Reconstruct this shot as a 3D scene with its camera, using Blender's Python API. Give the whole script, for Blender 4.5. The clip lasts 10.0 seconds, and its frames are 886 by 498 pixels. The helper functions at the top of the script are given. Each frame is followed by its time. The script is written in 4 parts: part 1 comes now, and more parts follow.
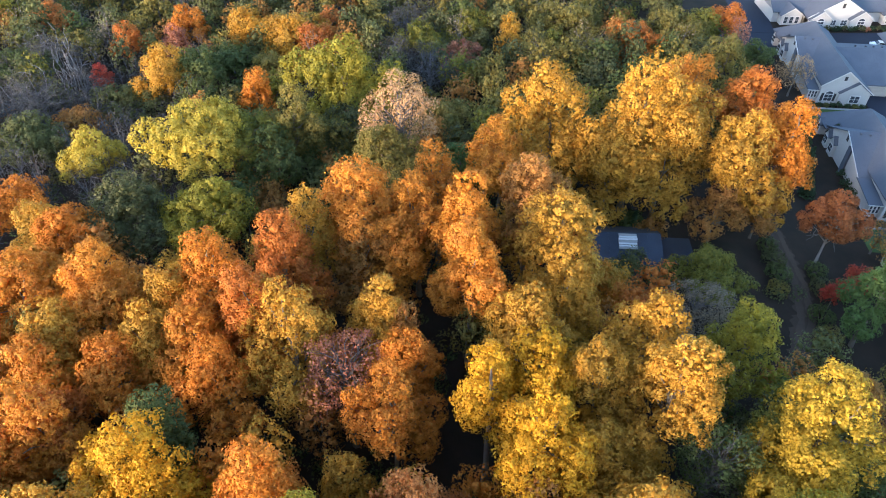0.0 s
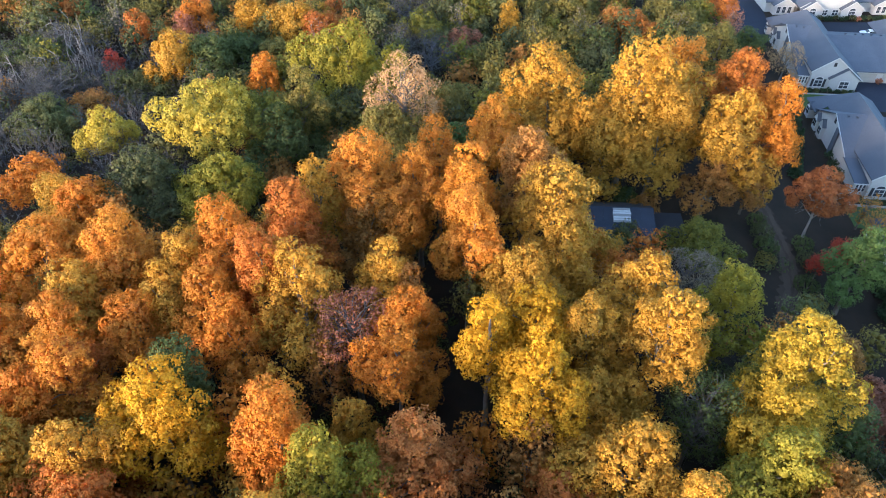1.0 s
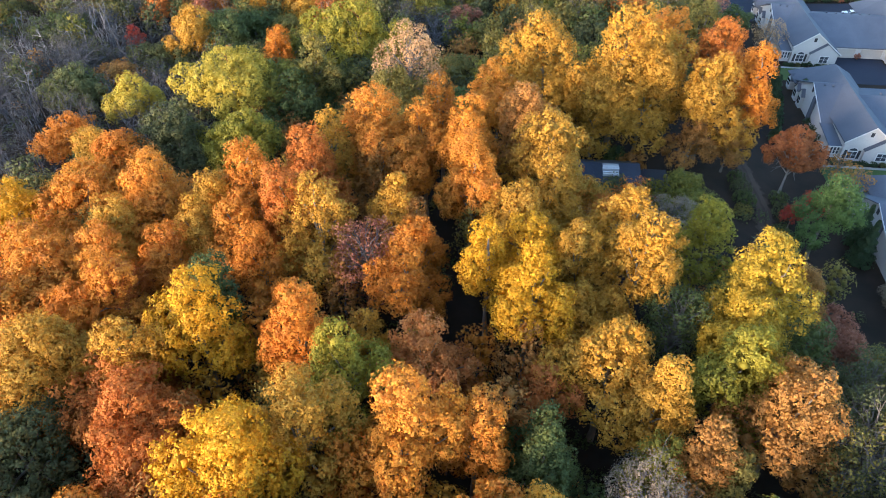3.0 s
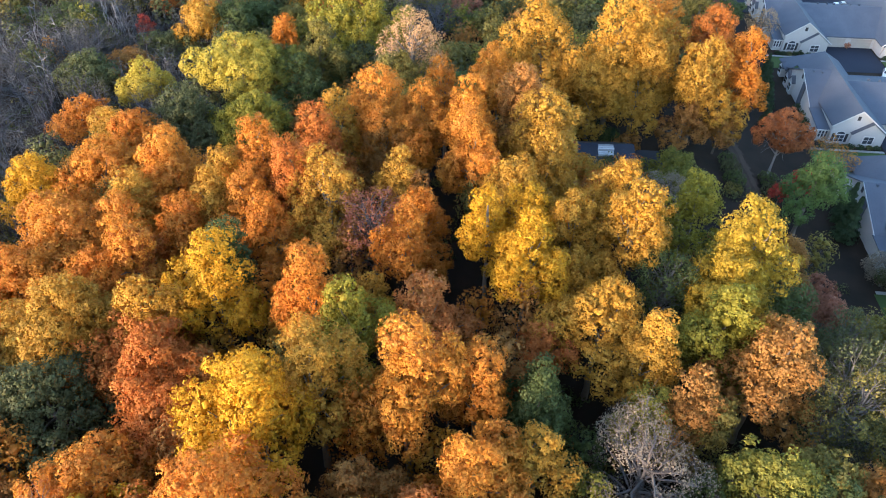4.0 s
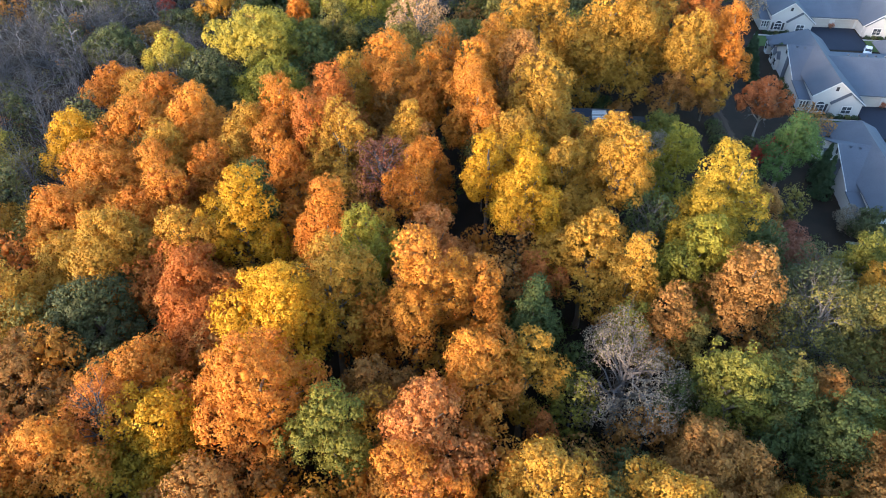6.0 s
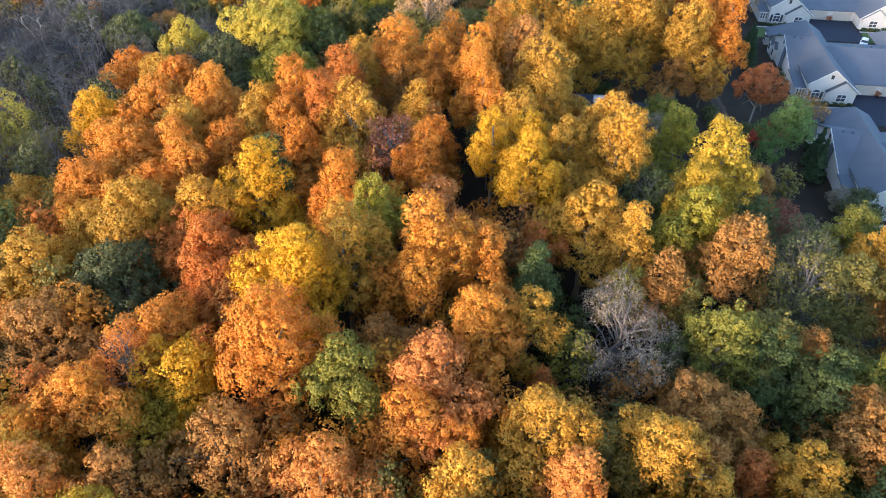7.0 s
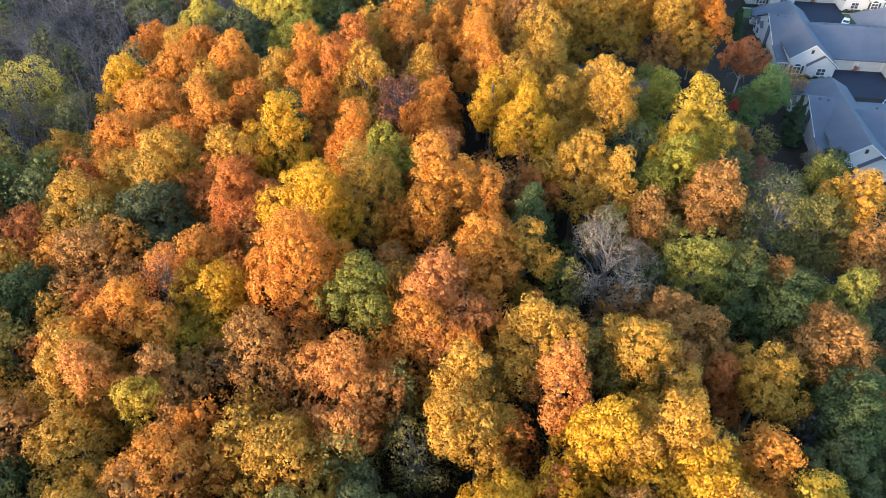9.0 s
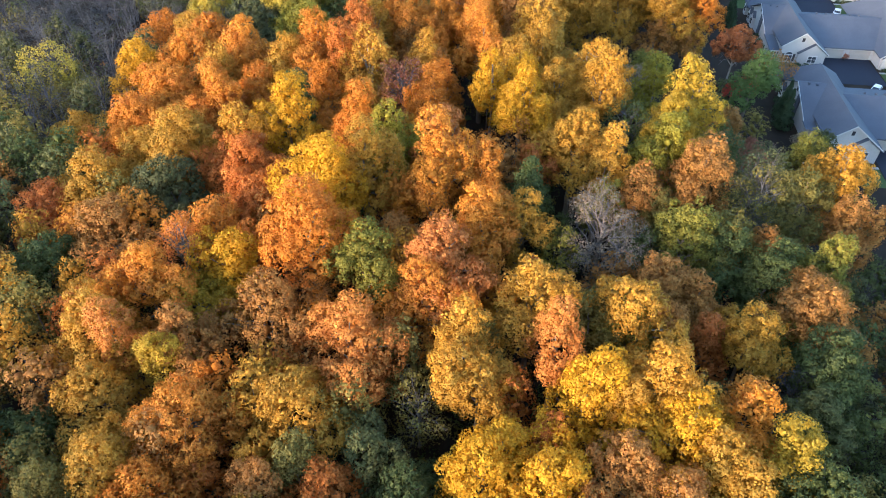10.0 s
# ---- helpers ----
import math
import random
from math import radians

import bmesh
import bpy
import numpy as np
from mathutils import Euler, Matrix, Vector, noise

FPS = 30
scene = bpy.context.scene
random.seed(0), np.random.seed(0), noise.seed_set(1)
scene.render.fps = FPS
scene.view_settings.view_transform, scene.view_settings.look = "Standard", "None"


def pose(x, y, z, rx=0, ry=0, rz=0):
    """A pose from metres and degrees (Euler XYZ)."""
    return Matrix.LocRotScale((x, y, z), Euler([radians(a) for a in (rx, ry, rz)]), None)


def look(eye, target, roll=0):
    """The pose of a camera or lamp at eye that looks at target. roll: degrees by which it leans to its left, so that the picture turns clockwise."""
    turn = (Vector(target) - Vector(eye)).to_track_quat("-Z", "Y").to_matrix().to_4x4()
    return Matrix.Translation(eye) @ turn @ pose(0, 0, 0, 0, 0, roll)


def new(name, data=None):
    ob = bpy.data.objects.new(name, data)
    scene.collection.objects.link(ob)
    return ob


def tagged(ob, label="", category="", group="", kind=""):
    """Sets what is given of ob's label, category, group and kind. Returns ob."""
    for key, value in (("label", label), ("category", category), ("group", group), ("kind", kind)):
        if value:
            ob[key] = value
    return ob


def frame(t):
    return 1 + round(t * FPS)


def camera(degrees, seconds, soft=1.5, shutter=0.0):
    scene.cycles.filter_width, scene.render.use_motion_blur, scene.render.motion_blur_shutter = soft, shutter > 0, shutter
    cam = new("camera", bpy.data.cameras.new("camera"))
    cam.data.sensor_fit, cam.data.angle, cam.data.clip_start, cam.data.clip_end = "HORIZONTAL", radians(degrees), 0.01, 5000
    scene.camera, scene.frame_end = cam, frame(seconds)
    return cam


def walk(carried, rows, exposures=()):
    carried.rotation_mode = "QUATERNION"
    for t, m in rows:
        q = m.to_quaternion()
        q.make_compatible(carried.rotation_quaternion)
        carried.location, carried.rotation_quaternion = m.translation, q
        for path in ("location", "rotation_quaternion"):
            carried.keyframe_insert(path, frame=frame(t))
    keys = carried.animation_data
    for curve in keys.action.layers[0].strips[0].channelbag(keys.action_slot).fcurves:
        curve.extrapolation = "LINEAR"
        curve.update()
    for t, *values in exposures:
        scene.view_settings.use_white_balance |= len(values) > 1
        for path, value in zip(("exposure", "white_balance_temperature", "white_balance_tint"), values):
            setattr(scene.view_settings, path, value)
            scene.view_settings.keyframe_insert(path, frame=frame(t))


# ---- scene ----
cam = camera(66.0, 10.0, 1.0)
METRES, EYE, TILT, LEAN, TURN = 54.0, 77.0, -42.3, 0.0, 0.0
ROWS = [
    (0.0, 0.0, 0.0, 0.0, 0.0, 0.0, -0.0),
    (0.5, -0.0017, -0.0408, -0.0394, 0.015, 0.008, -0.02),
    (1.0, -0.0032, -0.0826, -0.0775, 0.031, -0.015, -0.04),
    (1.5, -0.0046, -0.1245, -0.1158, 0.061, -0.031, -0.06),
    (2.0, -0.0064, -0.167, -0.1536, 0.061, -0.038, -0.08),
    (2.5, -0.0076, -0.2094, -0.1917, 0.092, -0.031, -0.1),
    (4.0, -0.0127, -0.3379, -0.3044, 0.122, -0.046, -0.19),
    (4.5, -0.0141, -0.3799, -0.3418, 0.137, -0.046, -0.22),
    (5.0, -0.0152, -0.4219, -0.3797, 0.168, -0.046, -0.23),
    (5.5, -0.0165, -0.4645, -0.4175, 0.183, -0.046, -0.25),
    (7.0, -0.0242, -0.5941, -0.5313, 0.603, -0.046, -0.82),
    (7.5, -0.0257, -0.637, -0.5693, 0.626, -0.046, -0.86),
    (8.0, -0.027, -0.6802, -0.6073, 0.626, -0.053, -0.88),
    (8.5, -0.0284, -0.7231, -0.6452, 0.641, -0.053, -0.91),
    (9.0, -0.0295, -0.7659, -0.6833, 0.649, -0.061, -0.93),
    (9.5, -0.0307, -0.8083, -0.7216, 0.649, -0.061, -0.95),
    (10.0, -0.0317, -0.8507, -0.7599, 0.664, -0.069, -0.97),
]
walk(cam, [(t, pose(0, 0, EYE, TILT, LEAN, TURN) @ pose(METRES * x, METRES * y, METRES * z, 90 + pitch, roll, yaw)) for t, x, y, z, yaw, pitch, roll in ROWS])

# ---- world and sun ----
SUN_ELEVATION, SUN_FROM = 11.5, 229.0      # degrees above the horizon; compass bearing of the sun, y being north
world = bpy.data.worlds.new("sky")
scene.world = world
world.use_nodes = True
wn = world.node_tree.nodes
sky = wn.new("ShaderNodeTexSky")
sky.sky_type, sky.sun_disc = "NISHITA", False
sky.sun_elevation, sky.sun_rotation = radians(SUN_ELEVATION), radians(SUN_FROM)
world.node_tree.links.new(sky.outputs[0], wn["Background"].inputs[0])
sky.ozone_density, sky.dust_density = 2.5, 1.0
wn["Background"].inputs[1].default_value = 0.15
sun = new("sun", bpy.data.lights.new("sun", "SUN"))
sun.data.energy, sun.data.angle, sun.data.color = 1.68, radians(11.0), (1.0, 0.755, 0.56)
bearing = radians(SUN_FROM)
sun.matrix_world = look((0, 0, 0), (-math.sin(bearing), -math.cos(bearing), -math.tan(radians(SUN_ELEVATION))))
scene.view_settings.exposure = 2.78

# ---- materials ----


def material(name):
    m = bpy.data.materials.new(name)
    m.use_nodes = True
    return m, m.node_tree.nodes, m.node_tree.links, m.node_tree.nodes["Principled BSDF"]


def mixed(n, l, a, b, factor, mode="MIX"):
    """A colour mix node; a and b are colours or sockets, factor a number or a socket."""
    x = n.new("ShaderNodeMix")
    x.data_type, x.blend_type = "RGBA", mode
    for socket, value in ((x.inputs[0], factor), (x.inputs[6], a), (x.inputs[7], b)):
        if isinstance(value, (int, float)):
            socket.default_value = value
        elif isinstance(value, tuple):
            socket.default_value = (*value, 1)
        else:
            l.new(value, socket)
    return x.outputs[2]


def mapped(n, l, value, a, b, c=0.0, d=1.0):
    r = n.new("ShaderNodeMapRange")
    l.new(value, r.inputs[0])
    for i, v in enumerate((a, b, c, d)):
        r.inputs[i + 1].default_value = v
    return r.outputs[0]


def speckle(n, l, scale, detail=4.0, coords="Object"):
    tc, t = n.new("ShaderNodeTexCoord"), n.new("ShaderNodeTexNoise")
    t.inputs["Scale"].default_value, t.inputs["Detail"].default_value = scale, detail
    l.new(tc.outputs[coords], t.inputs["Vector"])
    return t.outputs["Fac"]


def surface(name, a, b, scale, fine, roughness=0.8, bump=0.2, metal=0.0):
    """A plain matter: two tones in broad blotches, a fine grain and a slight relief."""
    m, n, l, p = material(name)
    broad, grain = speckle(n, l, scale), speckle(n, l, fine, 6)
    tone = mixed(n, l, a, b, mapped(n, l, broad, 0.35, 0.65))
    dark = tuple(v * 0.7 for v in a)
    tone = mixed(n, l, tone, dark, mapped(n, l, grain, 0.5, 0.75, 0, 0.6))
    r = n.new("ShaderNodeObjectInfo")
    tone = mixed(n, l, tone, tuple(v * 0.86 for v in b), mapped(n, l, r.outputs["Random"], 0, 1, 0, 0.5))
    l.new(tone, p.inputs["Base Color"])
    p.inputs["Roughness"].default_value, p.inputs["Metallic"].default_value = roughness, metal
    p.inputs["Specular IOR Level"].default_value = 0.5 if roughness < 0.6 else 0.15
    if bump:
        k = n.new("ShaderNodeBump")
        k.inputs["Strength"].default_value, k.inputs["Distance"].default_value = bump, 0.05
        l.new(grain, k.inputs["Height"])
        l.new(k.outputs[0], p.inputs["Normal"])
    return m


def foliage(name, main, patch, tip, share=0.5):
    """Leaves: every leaf has its own tone, patches of the crown turn at different times, and light comes through."""
    m, n, l, p = material(name)
    geo, info = n.new("ShaderNodeNewGeometry"), n.new("ShaderNodeObjectInfo")
    broad = speckle(n, l, 0.33, 3)
    tone = mixed(n, l, main, patch, mapped(n, l, broad, 0.62 - 0.25 * share, 0.78 - 0.25 * share))
    tone = mixed(n, l, tone, tip, mapped(n, l, geo.outputs["Random Per Island"], 0.5, 1.0, 0, 0.55))
    clump = speckle(n, l, 1.15, 1.5)
    tone = mixed(n, l, tone, tip, mapped(n, l, clump, 0.52, 0.72, 0, 0.5))
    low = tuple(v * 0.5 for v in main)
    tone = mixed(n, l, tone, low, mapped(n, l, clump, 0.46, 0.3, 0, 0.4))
    tone = mixed(n, l, tone, low, mapped(n, l, geo.outputs["Random Per Island"], 0.4, 0.0, 0, 0.5))
    tone = mixed(n, l, tone, patch, mapped(n, l, info.outputs["Random"], 0, 1, 0, 0.35))
    # hollows of the leaf-scale relief get the half-dark tone, painted as shade
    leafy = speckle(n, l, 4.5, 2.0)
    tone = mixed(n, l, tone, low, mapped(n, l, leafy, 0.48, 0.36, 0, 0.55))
    relief = n.new("ShaderNodeBump")
    relief.inputs["Strength"].default_value, relief.inputs["Distance"].default_value = 0.7, 0.12
    l.new(leafy, relief.inputs["Height"])
    l.new(relief.outputs[0], p.inputs["Normal"])
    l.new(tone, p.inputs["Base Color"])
    p.inputs["Roughness"].default_value = 0.62
    p.inputs["Specular IOR Level"].default_value = 0.25
    through_leaf = n.new("ShaderNodeBsdfTranslucent")
    l.new(tone, through_leaf.inputs[0])
    both = n.new("ShaderNodeMixShader")
    both.inputs[0].default_value = 0.42
    l.new(p.outputs[0], both.inputs[1])
    l.new(through_leaf.outputs[0], both.inputs[2])
    l.new(both.outputs[0], n["Material Output"].inputs[0])
    return m


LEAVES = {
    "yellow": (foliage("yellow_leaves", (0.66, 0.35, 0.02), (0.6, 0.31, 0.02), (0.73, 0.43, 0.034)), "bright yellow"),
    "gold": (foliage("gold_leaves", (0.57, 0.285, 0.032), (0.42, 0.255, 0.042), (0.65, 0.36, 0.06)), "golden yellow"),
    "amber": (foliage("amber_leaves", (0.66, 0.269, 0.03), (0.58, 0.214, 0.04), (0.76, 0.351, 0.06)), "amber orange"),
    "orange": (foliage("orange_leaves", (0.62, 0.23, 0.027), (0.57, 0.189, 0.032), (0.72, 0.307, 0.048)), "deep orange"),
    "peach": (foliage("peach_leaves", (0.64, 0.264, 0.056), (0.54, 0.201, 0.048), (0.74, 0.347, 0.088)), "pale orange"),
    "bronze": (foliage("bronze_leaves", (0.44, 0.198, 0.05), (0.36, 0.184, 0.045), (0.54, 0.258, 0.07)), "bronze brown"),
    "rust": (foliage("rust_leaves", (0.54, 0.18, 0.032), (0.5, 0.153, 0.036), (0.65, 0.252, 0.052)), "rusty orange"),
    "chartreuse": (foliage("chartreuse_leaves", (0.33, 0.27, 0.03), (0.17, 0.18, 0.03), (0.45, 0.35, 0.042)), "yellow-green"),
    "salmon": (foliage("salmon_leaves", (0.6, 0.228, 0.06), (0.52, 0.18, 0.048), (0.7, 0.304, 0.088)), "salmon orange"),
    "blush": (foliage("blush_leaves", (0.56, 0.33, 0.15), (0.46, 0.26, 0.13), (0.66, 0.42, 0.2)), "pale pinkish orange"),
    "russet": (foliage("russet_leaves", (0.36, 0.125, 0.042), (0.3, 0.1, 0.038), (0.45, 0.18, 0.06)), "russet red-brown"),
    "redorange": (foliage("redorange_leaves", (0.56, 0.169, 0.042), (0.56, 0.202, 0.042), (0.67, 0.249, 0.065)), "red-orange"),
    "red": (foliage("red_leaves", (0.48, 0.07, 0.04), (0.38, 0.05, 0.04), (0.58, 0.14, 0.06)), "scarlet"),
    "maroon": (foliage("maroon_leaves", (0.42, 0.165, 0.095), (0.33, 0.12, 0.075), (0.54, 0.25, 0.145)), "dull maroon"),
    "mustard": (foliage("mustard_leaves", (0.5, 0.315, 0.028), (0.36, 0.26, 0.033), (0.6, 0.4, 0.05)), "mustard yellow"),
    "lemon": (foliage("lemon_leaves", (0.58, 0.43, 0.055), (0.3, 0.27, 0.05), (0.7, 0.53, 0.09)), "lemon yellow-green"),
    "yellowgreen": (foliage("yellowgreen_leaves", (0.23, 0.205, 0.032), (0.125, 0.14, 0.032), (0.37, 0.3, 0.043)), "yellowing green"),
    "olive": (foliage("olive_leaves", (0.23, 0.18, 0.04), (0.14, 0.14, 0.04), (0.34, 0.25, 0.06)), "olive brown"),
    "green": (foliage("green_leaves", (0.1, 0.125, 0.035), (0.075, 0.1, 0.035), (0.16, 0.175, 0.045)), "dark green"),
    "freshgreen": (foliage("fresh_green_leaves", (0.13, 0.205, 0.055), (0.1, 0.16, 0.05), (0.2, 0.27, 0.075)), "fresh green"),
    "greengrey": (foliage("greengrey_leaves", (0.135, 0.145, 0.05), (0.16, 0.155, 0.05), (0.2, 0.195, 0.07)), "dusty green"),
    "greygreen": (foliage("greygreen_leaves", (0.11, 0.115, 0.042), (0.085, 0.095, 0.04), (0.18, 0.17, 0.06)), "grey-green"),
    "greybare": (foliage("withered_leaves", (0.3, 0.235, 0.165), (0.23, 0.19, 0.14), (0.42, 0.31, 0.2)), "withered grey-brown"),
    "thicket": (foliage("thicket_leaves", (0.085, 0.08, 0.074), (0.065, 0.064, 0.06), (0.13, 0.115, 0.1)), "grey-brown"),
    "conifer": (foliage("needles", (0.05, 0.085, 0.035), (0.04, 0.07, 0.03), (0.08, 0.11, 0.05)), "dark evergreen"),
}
THICKET_BARK = surface("thicket_bark", (0.15, 0.143, 0.148), (0.10, 0.097, 0.102), 0.8, 9.0, 0.9, 0.4)
BARK = surface("bark", (0.16, 0.12, 0.09), (0.22, 0.18, 0.14), 0.8, 9.0, 0.9, 0.5)
GREY_BARK = surface("grey_bark", (0.175, 0.15, 0.135), (0.135, 0.12, 0.11), 0.8, 9.0, 0.9, 0.4)
DEAD_BARK = surface("dead_bark", (0.30, 0.28, 0.275), (0.21, 0.2, 0.2), 0.8, 9.0, 0.9, 0.4)
PALE_BARK = surface("pale_bark", (0.34, 0.30, 0.27), (0.26, 0.23, 0.21), 0.8, 9.0, 0.9, 0.4)


# ---- building blocks ----
def ramp(a, b, v):
    q = min(1.0, max(0.0, (v - a) / (b - a)))
    return q * q * (3 - 2 * q)


def ground_height(x, y):
    """The wood stands on a low swell; the housing estate lies on a level pad east of it."""
    pad = ramp(-24, -3, x - (70 + 0.132 * (y - 90)))
    wood = 3.5 - 3.0 * ramp(85, 125, y) + 0.6 * noise.noise((x / 23, y / 23, 0.3))
    return wood * (1 - pad) + 0.4 * pad


def mesh_from(name, verts, faces, mat, smooth=False):
    """A mesh from arrays: verts (n, 3), faces a list of index tuples or an (m, 4) array."""
    me = bpy.data.meshes.new(name)
    if isinstance(faces, np.ndarray):
        m, k = faces.shape
        me.vertices.add(len(verts))
        me.vertices.foreach_set("co", np.asarray(verts, dtype=np.float32).ravel())
        me.loops.add(m * k)
        me.loops.foreach_set("vertex_index", faces.astype(np.int32).ravel())
        me.polygons.add(m)
        me.polygons.foreach_set("loop_start", np.arange(0, m * k, k, dtype=np.int32))
        me.update(calc_edges=True)
    else:
        me.from_pydata([tuple(v) for v in verts], [], faces)
    me.materials.append(mat)
    if smooth:
        me.polygons.foreach_set("use_smooth", np.ones(len(me.polygons), dtype=bool))
    me.update()
    return me


def child(name, me, parent, at=None, label=""):
    ob = new(name, me)
    ob.parent = parent
    if at is not None:
        ob.matrix_basis = at
    return tagged(ob, label)


def thing(name, at, label, category, group="", kind=""):
    ob = new(name)
    ob.empty_display_size = 0.3
    ob.matrix_basis = at
    return tagged(ob, label, category, group, kind)


class Tubes:
    """Collects tapered round limbs into one mesh."""

    def __init__(self, sides=6):
        self.v, self.f, self.sides = [], [], sides

    def limb(self, points, radii):
        s, base = self.sides, len(self.v)
        for i, (p, r) in enumerate(zip(points, radii)):
            d = (points[min(i + 1, len(points) - 1)] - points[max(i - 1, 0)]).normalized()
            side = d.orthogonal().normalized()
            up = d.cross(side)
            for k in range(s):
                a = 2 * math.pi * k / s
                self.v.append(p + side * (r * math.cos(a)) + up * (r * math.sin(a)))
        for i in range(len(points) - 1):
            for k in range(s):
                a, b = base + i * s + k, base + i * s + (k + 1) % s
                self.f.append((a, b, b + s, a + s))
        return points[-1]

    def mesh(self, name, mat):
        return mesh_from(name, self.v, self.f, mat, True)


def bent(a, b, rng, sag=0.12, steps=4):
    """Points on a slightly crooked way from a to b."""
    length = (b - a).length
    out = []
    for i in range(steps + 1):
        q = i / steps
        p = a.lerp(b, q)
        if 0 < i < steps:
            p = p + Vector(rng.uniform(-1, 1, 3)) * (length * sag * 0.5)
        p.z += length * sag * math.sin(q * math.pi) * 0.6
        out.append(p)
    return out


def leaf_cards(rng, centres, normals, size):
    """A pointed leaf spray at every centre, facing along the normal."""
    n = len(centres)
    wild = rng.normal(0, 1, (n, 3))
    t = wild - normals * np.sum(wild * normals, axis=1, keepdims=True)
    t[:, 2] -= 0.3
    t /= np.linalg.norm(t, axis=1, keepdims=True) + 1e-9
    b = np.cross(normals, t)
    s = size * rng.uniform(0.6, 1.4, (n, 1))
    w = s * rng.uniform(0.5, 0.72, (n, 1))
    verts = np.stack([centres - t * s * 0.45 + b * w, centres + t * s * 0.62, centres - t * s * 0.45 - b * w], axis=1).reshape(-1, 3)
    return verts, np.arange(3 * n).reshape(n, 3)


def unit(v):
    return v / (np.linalg.norm(v, axis=-1, keepdims=True) + 1e-9)


LUMP = np.array([(1, 0, 0), (0, 1, 0), (-1, 0, 0), (0, -1, 0), (0, 0, 1), (0, 0, -1)], dtype=float)
LUMP_FACES = np.array([(0, 1, 4), (1, 2, 4), (2, 3, 4), (3, 0, 4), (1, 0, 5), (2, 1, 5), (3, 2, 5), (0, 3, 5)])


def lumps(rng, centres, radii):
    """Dense uneven clumps of foliage, one round each centre."""
    n = len(centres)
    turn = rng.uniform(0, 6.28, (n, 1))
    x, y = LUMP[:, 0] * np.cos(turn) - LUMP[:, 1] * np.sin(turn), LUMP[:, 0] * np.sin(turn) + LUMP[:, 1] * np.cos(turn)
    body = np.stack([x, y, np.broadcast_to(LUMP[:, 2], x.shape)], axis=2) * rng.uniform(0.72, 1.16, (n, len(LUMP), 1))
    verts = (centres[:, None, :] + body * radii[:, None, :] * rng.uniform(0.85, 1.2, (n, 1, 3))).reshape(-1, 3)
    faces = (LUMP_FACES[None] + (np.arange(n) * len(LUMP))[:, None, None]).reshape(-1, 3)
    return verts, faces


def crown_foliage(rng, lobes, count, tuft, size, dense=2):
    """The leaves of a crown: every bough carries round tufts that stand apart, each of single leaf sprays. dense: 0 see-through, 1 with a core in each bough, 2 also in each tuft."""
    centres, radii = np.array([l[0] for l in lobes]), np.array([l[1] for l in lobes])
    middle = centres.mean(axis=0)
    weight = radii ** 2 / np.sum(radii ** 2)
    tp = rng.choice(len(lobes), 60 + int(9 * np.sum(radii ** 2) / tuft ** 2), p=weight)
    away = unit(centres[tp] - middle + np.array([0, 0, 0.8]))
    d = unit(rng.normal(0, 1, (len(tp), 3)) + away * 0.5 + np.array([0, 0, 0.25]))
    d[np.sum(d * away, axis=1) < -0.45] *= -1
    foot = centres[tp] + d * np.maximum(0.3, radii[tp] - 0.35 * tuft)[:, None] * rng.uniform(0.88, 1.08, (len(tp), 1))
    deep = np.zeros(len(tp), bool)
    for c, r in zip(centres, radii):
        deep |= np.linalg.norm(foot - c, axis=1) < 0.7 * max(0.3, r - 0.35 * tuft)
    low, high = foot[:, 2].min(), foot[:, 2].max()
    deep |= rng.uniform(0, 1, len(tp)) < 0.75 * np.clip(0.42 - (foot[:, 2] - low) / (high - low), 0, 0.42) / 0.42      # the shaded lower crown is thinner
    foot, d = foot[~deep], d[~deep]
    _, first = np.unique(np.floor(foot / (1.5 * tuft)), axis=0, return_index=True)
    foot, d = foot[first], d[first]
    wide = tuft * rng.uniform(0.65, 1.25, (len(foot), 1))
    share = wide[:, 0] ** 2
    k = rng.choice(len(foot), count, p=share / share.sum())
    e = unit(rng.normal(0, 1, (count, 3)) + d[k] * 0.8 + np.array([0, 0, 0.3]))
    pos = foot[k] + e * wide[k] * rng.uniform(0.7, 1.12, (count, 1))
    facing = unit(e + d[k] * 0.3 + np.array([0, 0, 0.1]) + rng.normal(0, 0.34, (count, 3)))
    verts, faces = leaf_cards(rng, pos, facing, np.full((count, 1), size))
    if dense:
        v, f = lumps(rng, centres, radii[:, None] * 0.45) if dense == 1 else lumps(rng, np.concatenate([foot, centres]), np.concatenate([wide * 0.42, radii[:, None] * 0.36]))
        verts, faces = np.concatenate([verts, v]), np.concatenate([faces, f + len(verts)])
    return verts, faces


def dome(rng, centre, radius, half, typical, amount):
    """Round boughs of different sizes spread over one uneven dome."""
    squash, waves, lobes = rng.uniform(0.85, 1.18), rng.uniform(0, 6.28, 2), []
    for i in range(amount):
        z = 1 - 1.72 * (i + 0.5) / amount
        a = i * 2.399963 + rng.uniform(-0.6, 0.6)
        flat = math.sqrt(max(0.0, 1 - z * z))
        uneven = 1 + 0.2 * math.sin(2 * a + waves[0] + 3 * z) + 0.18 * math.sin(3 * a + waves[1] - 4 * z)
        size = typical * rng.uniform(0.55, 1.35)
        spread = rng.uniform(0.66, 1.12) * uneven
        c = np.array([math.cos(a) * flat * max(0.2, radius - 0.7 * size) * spread * squash, math.sin(a) * flat * max(0.2, radius - 0.7 * size) * spread / squash,
                      z * max(0.3, half - 0.8 * size) * rng.uniform(0.74, 1.08)])
        lobes.append((c + centre, size))
    return lobes


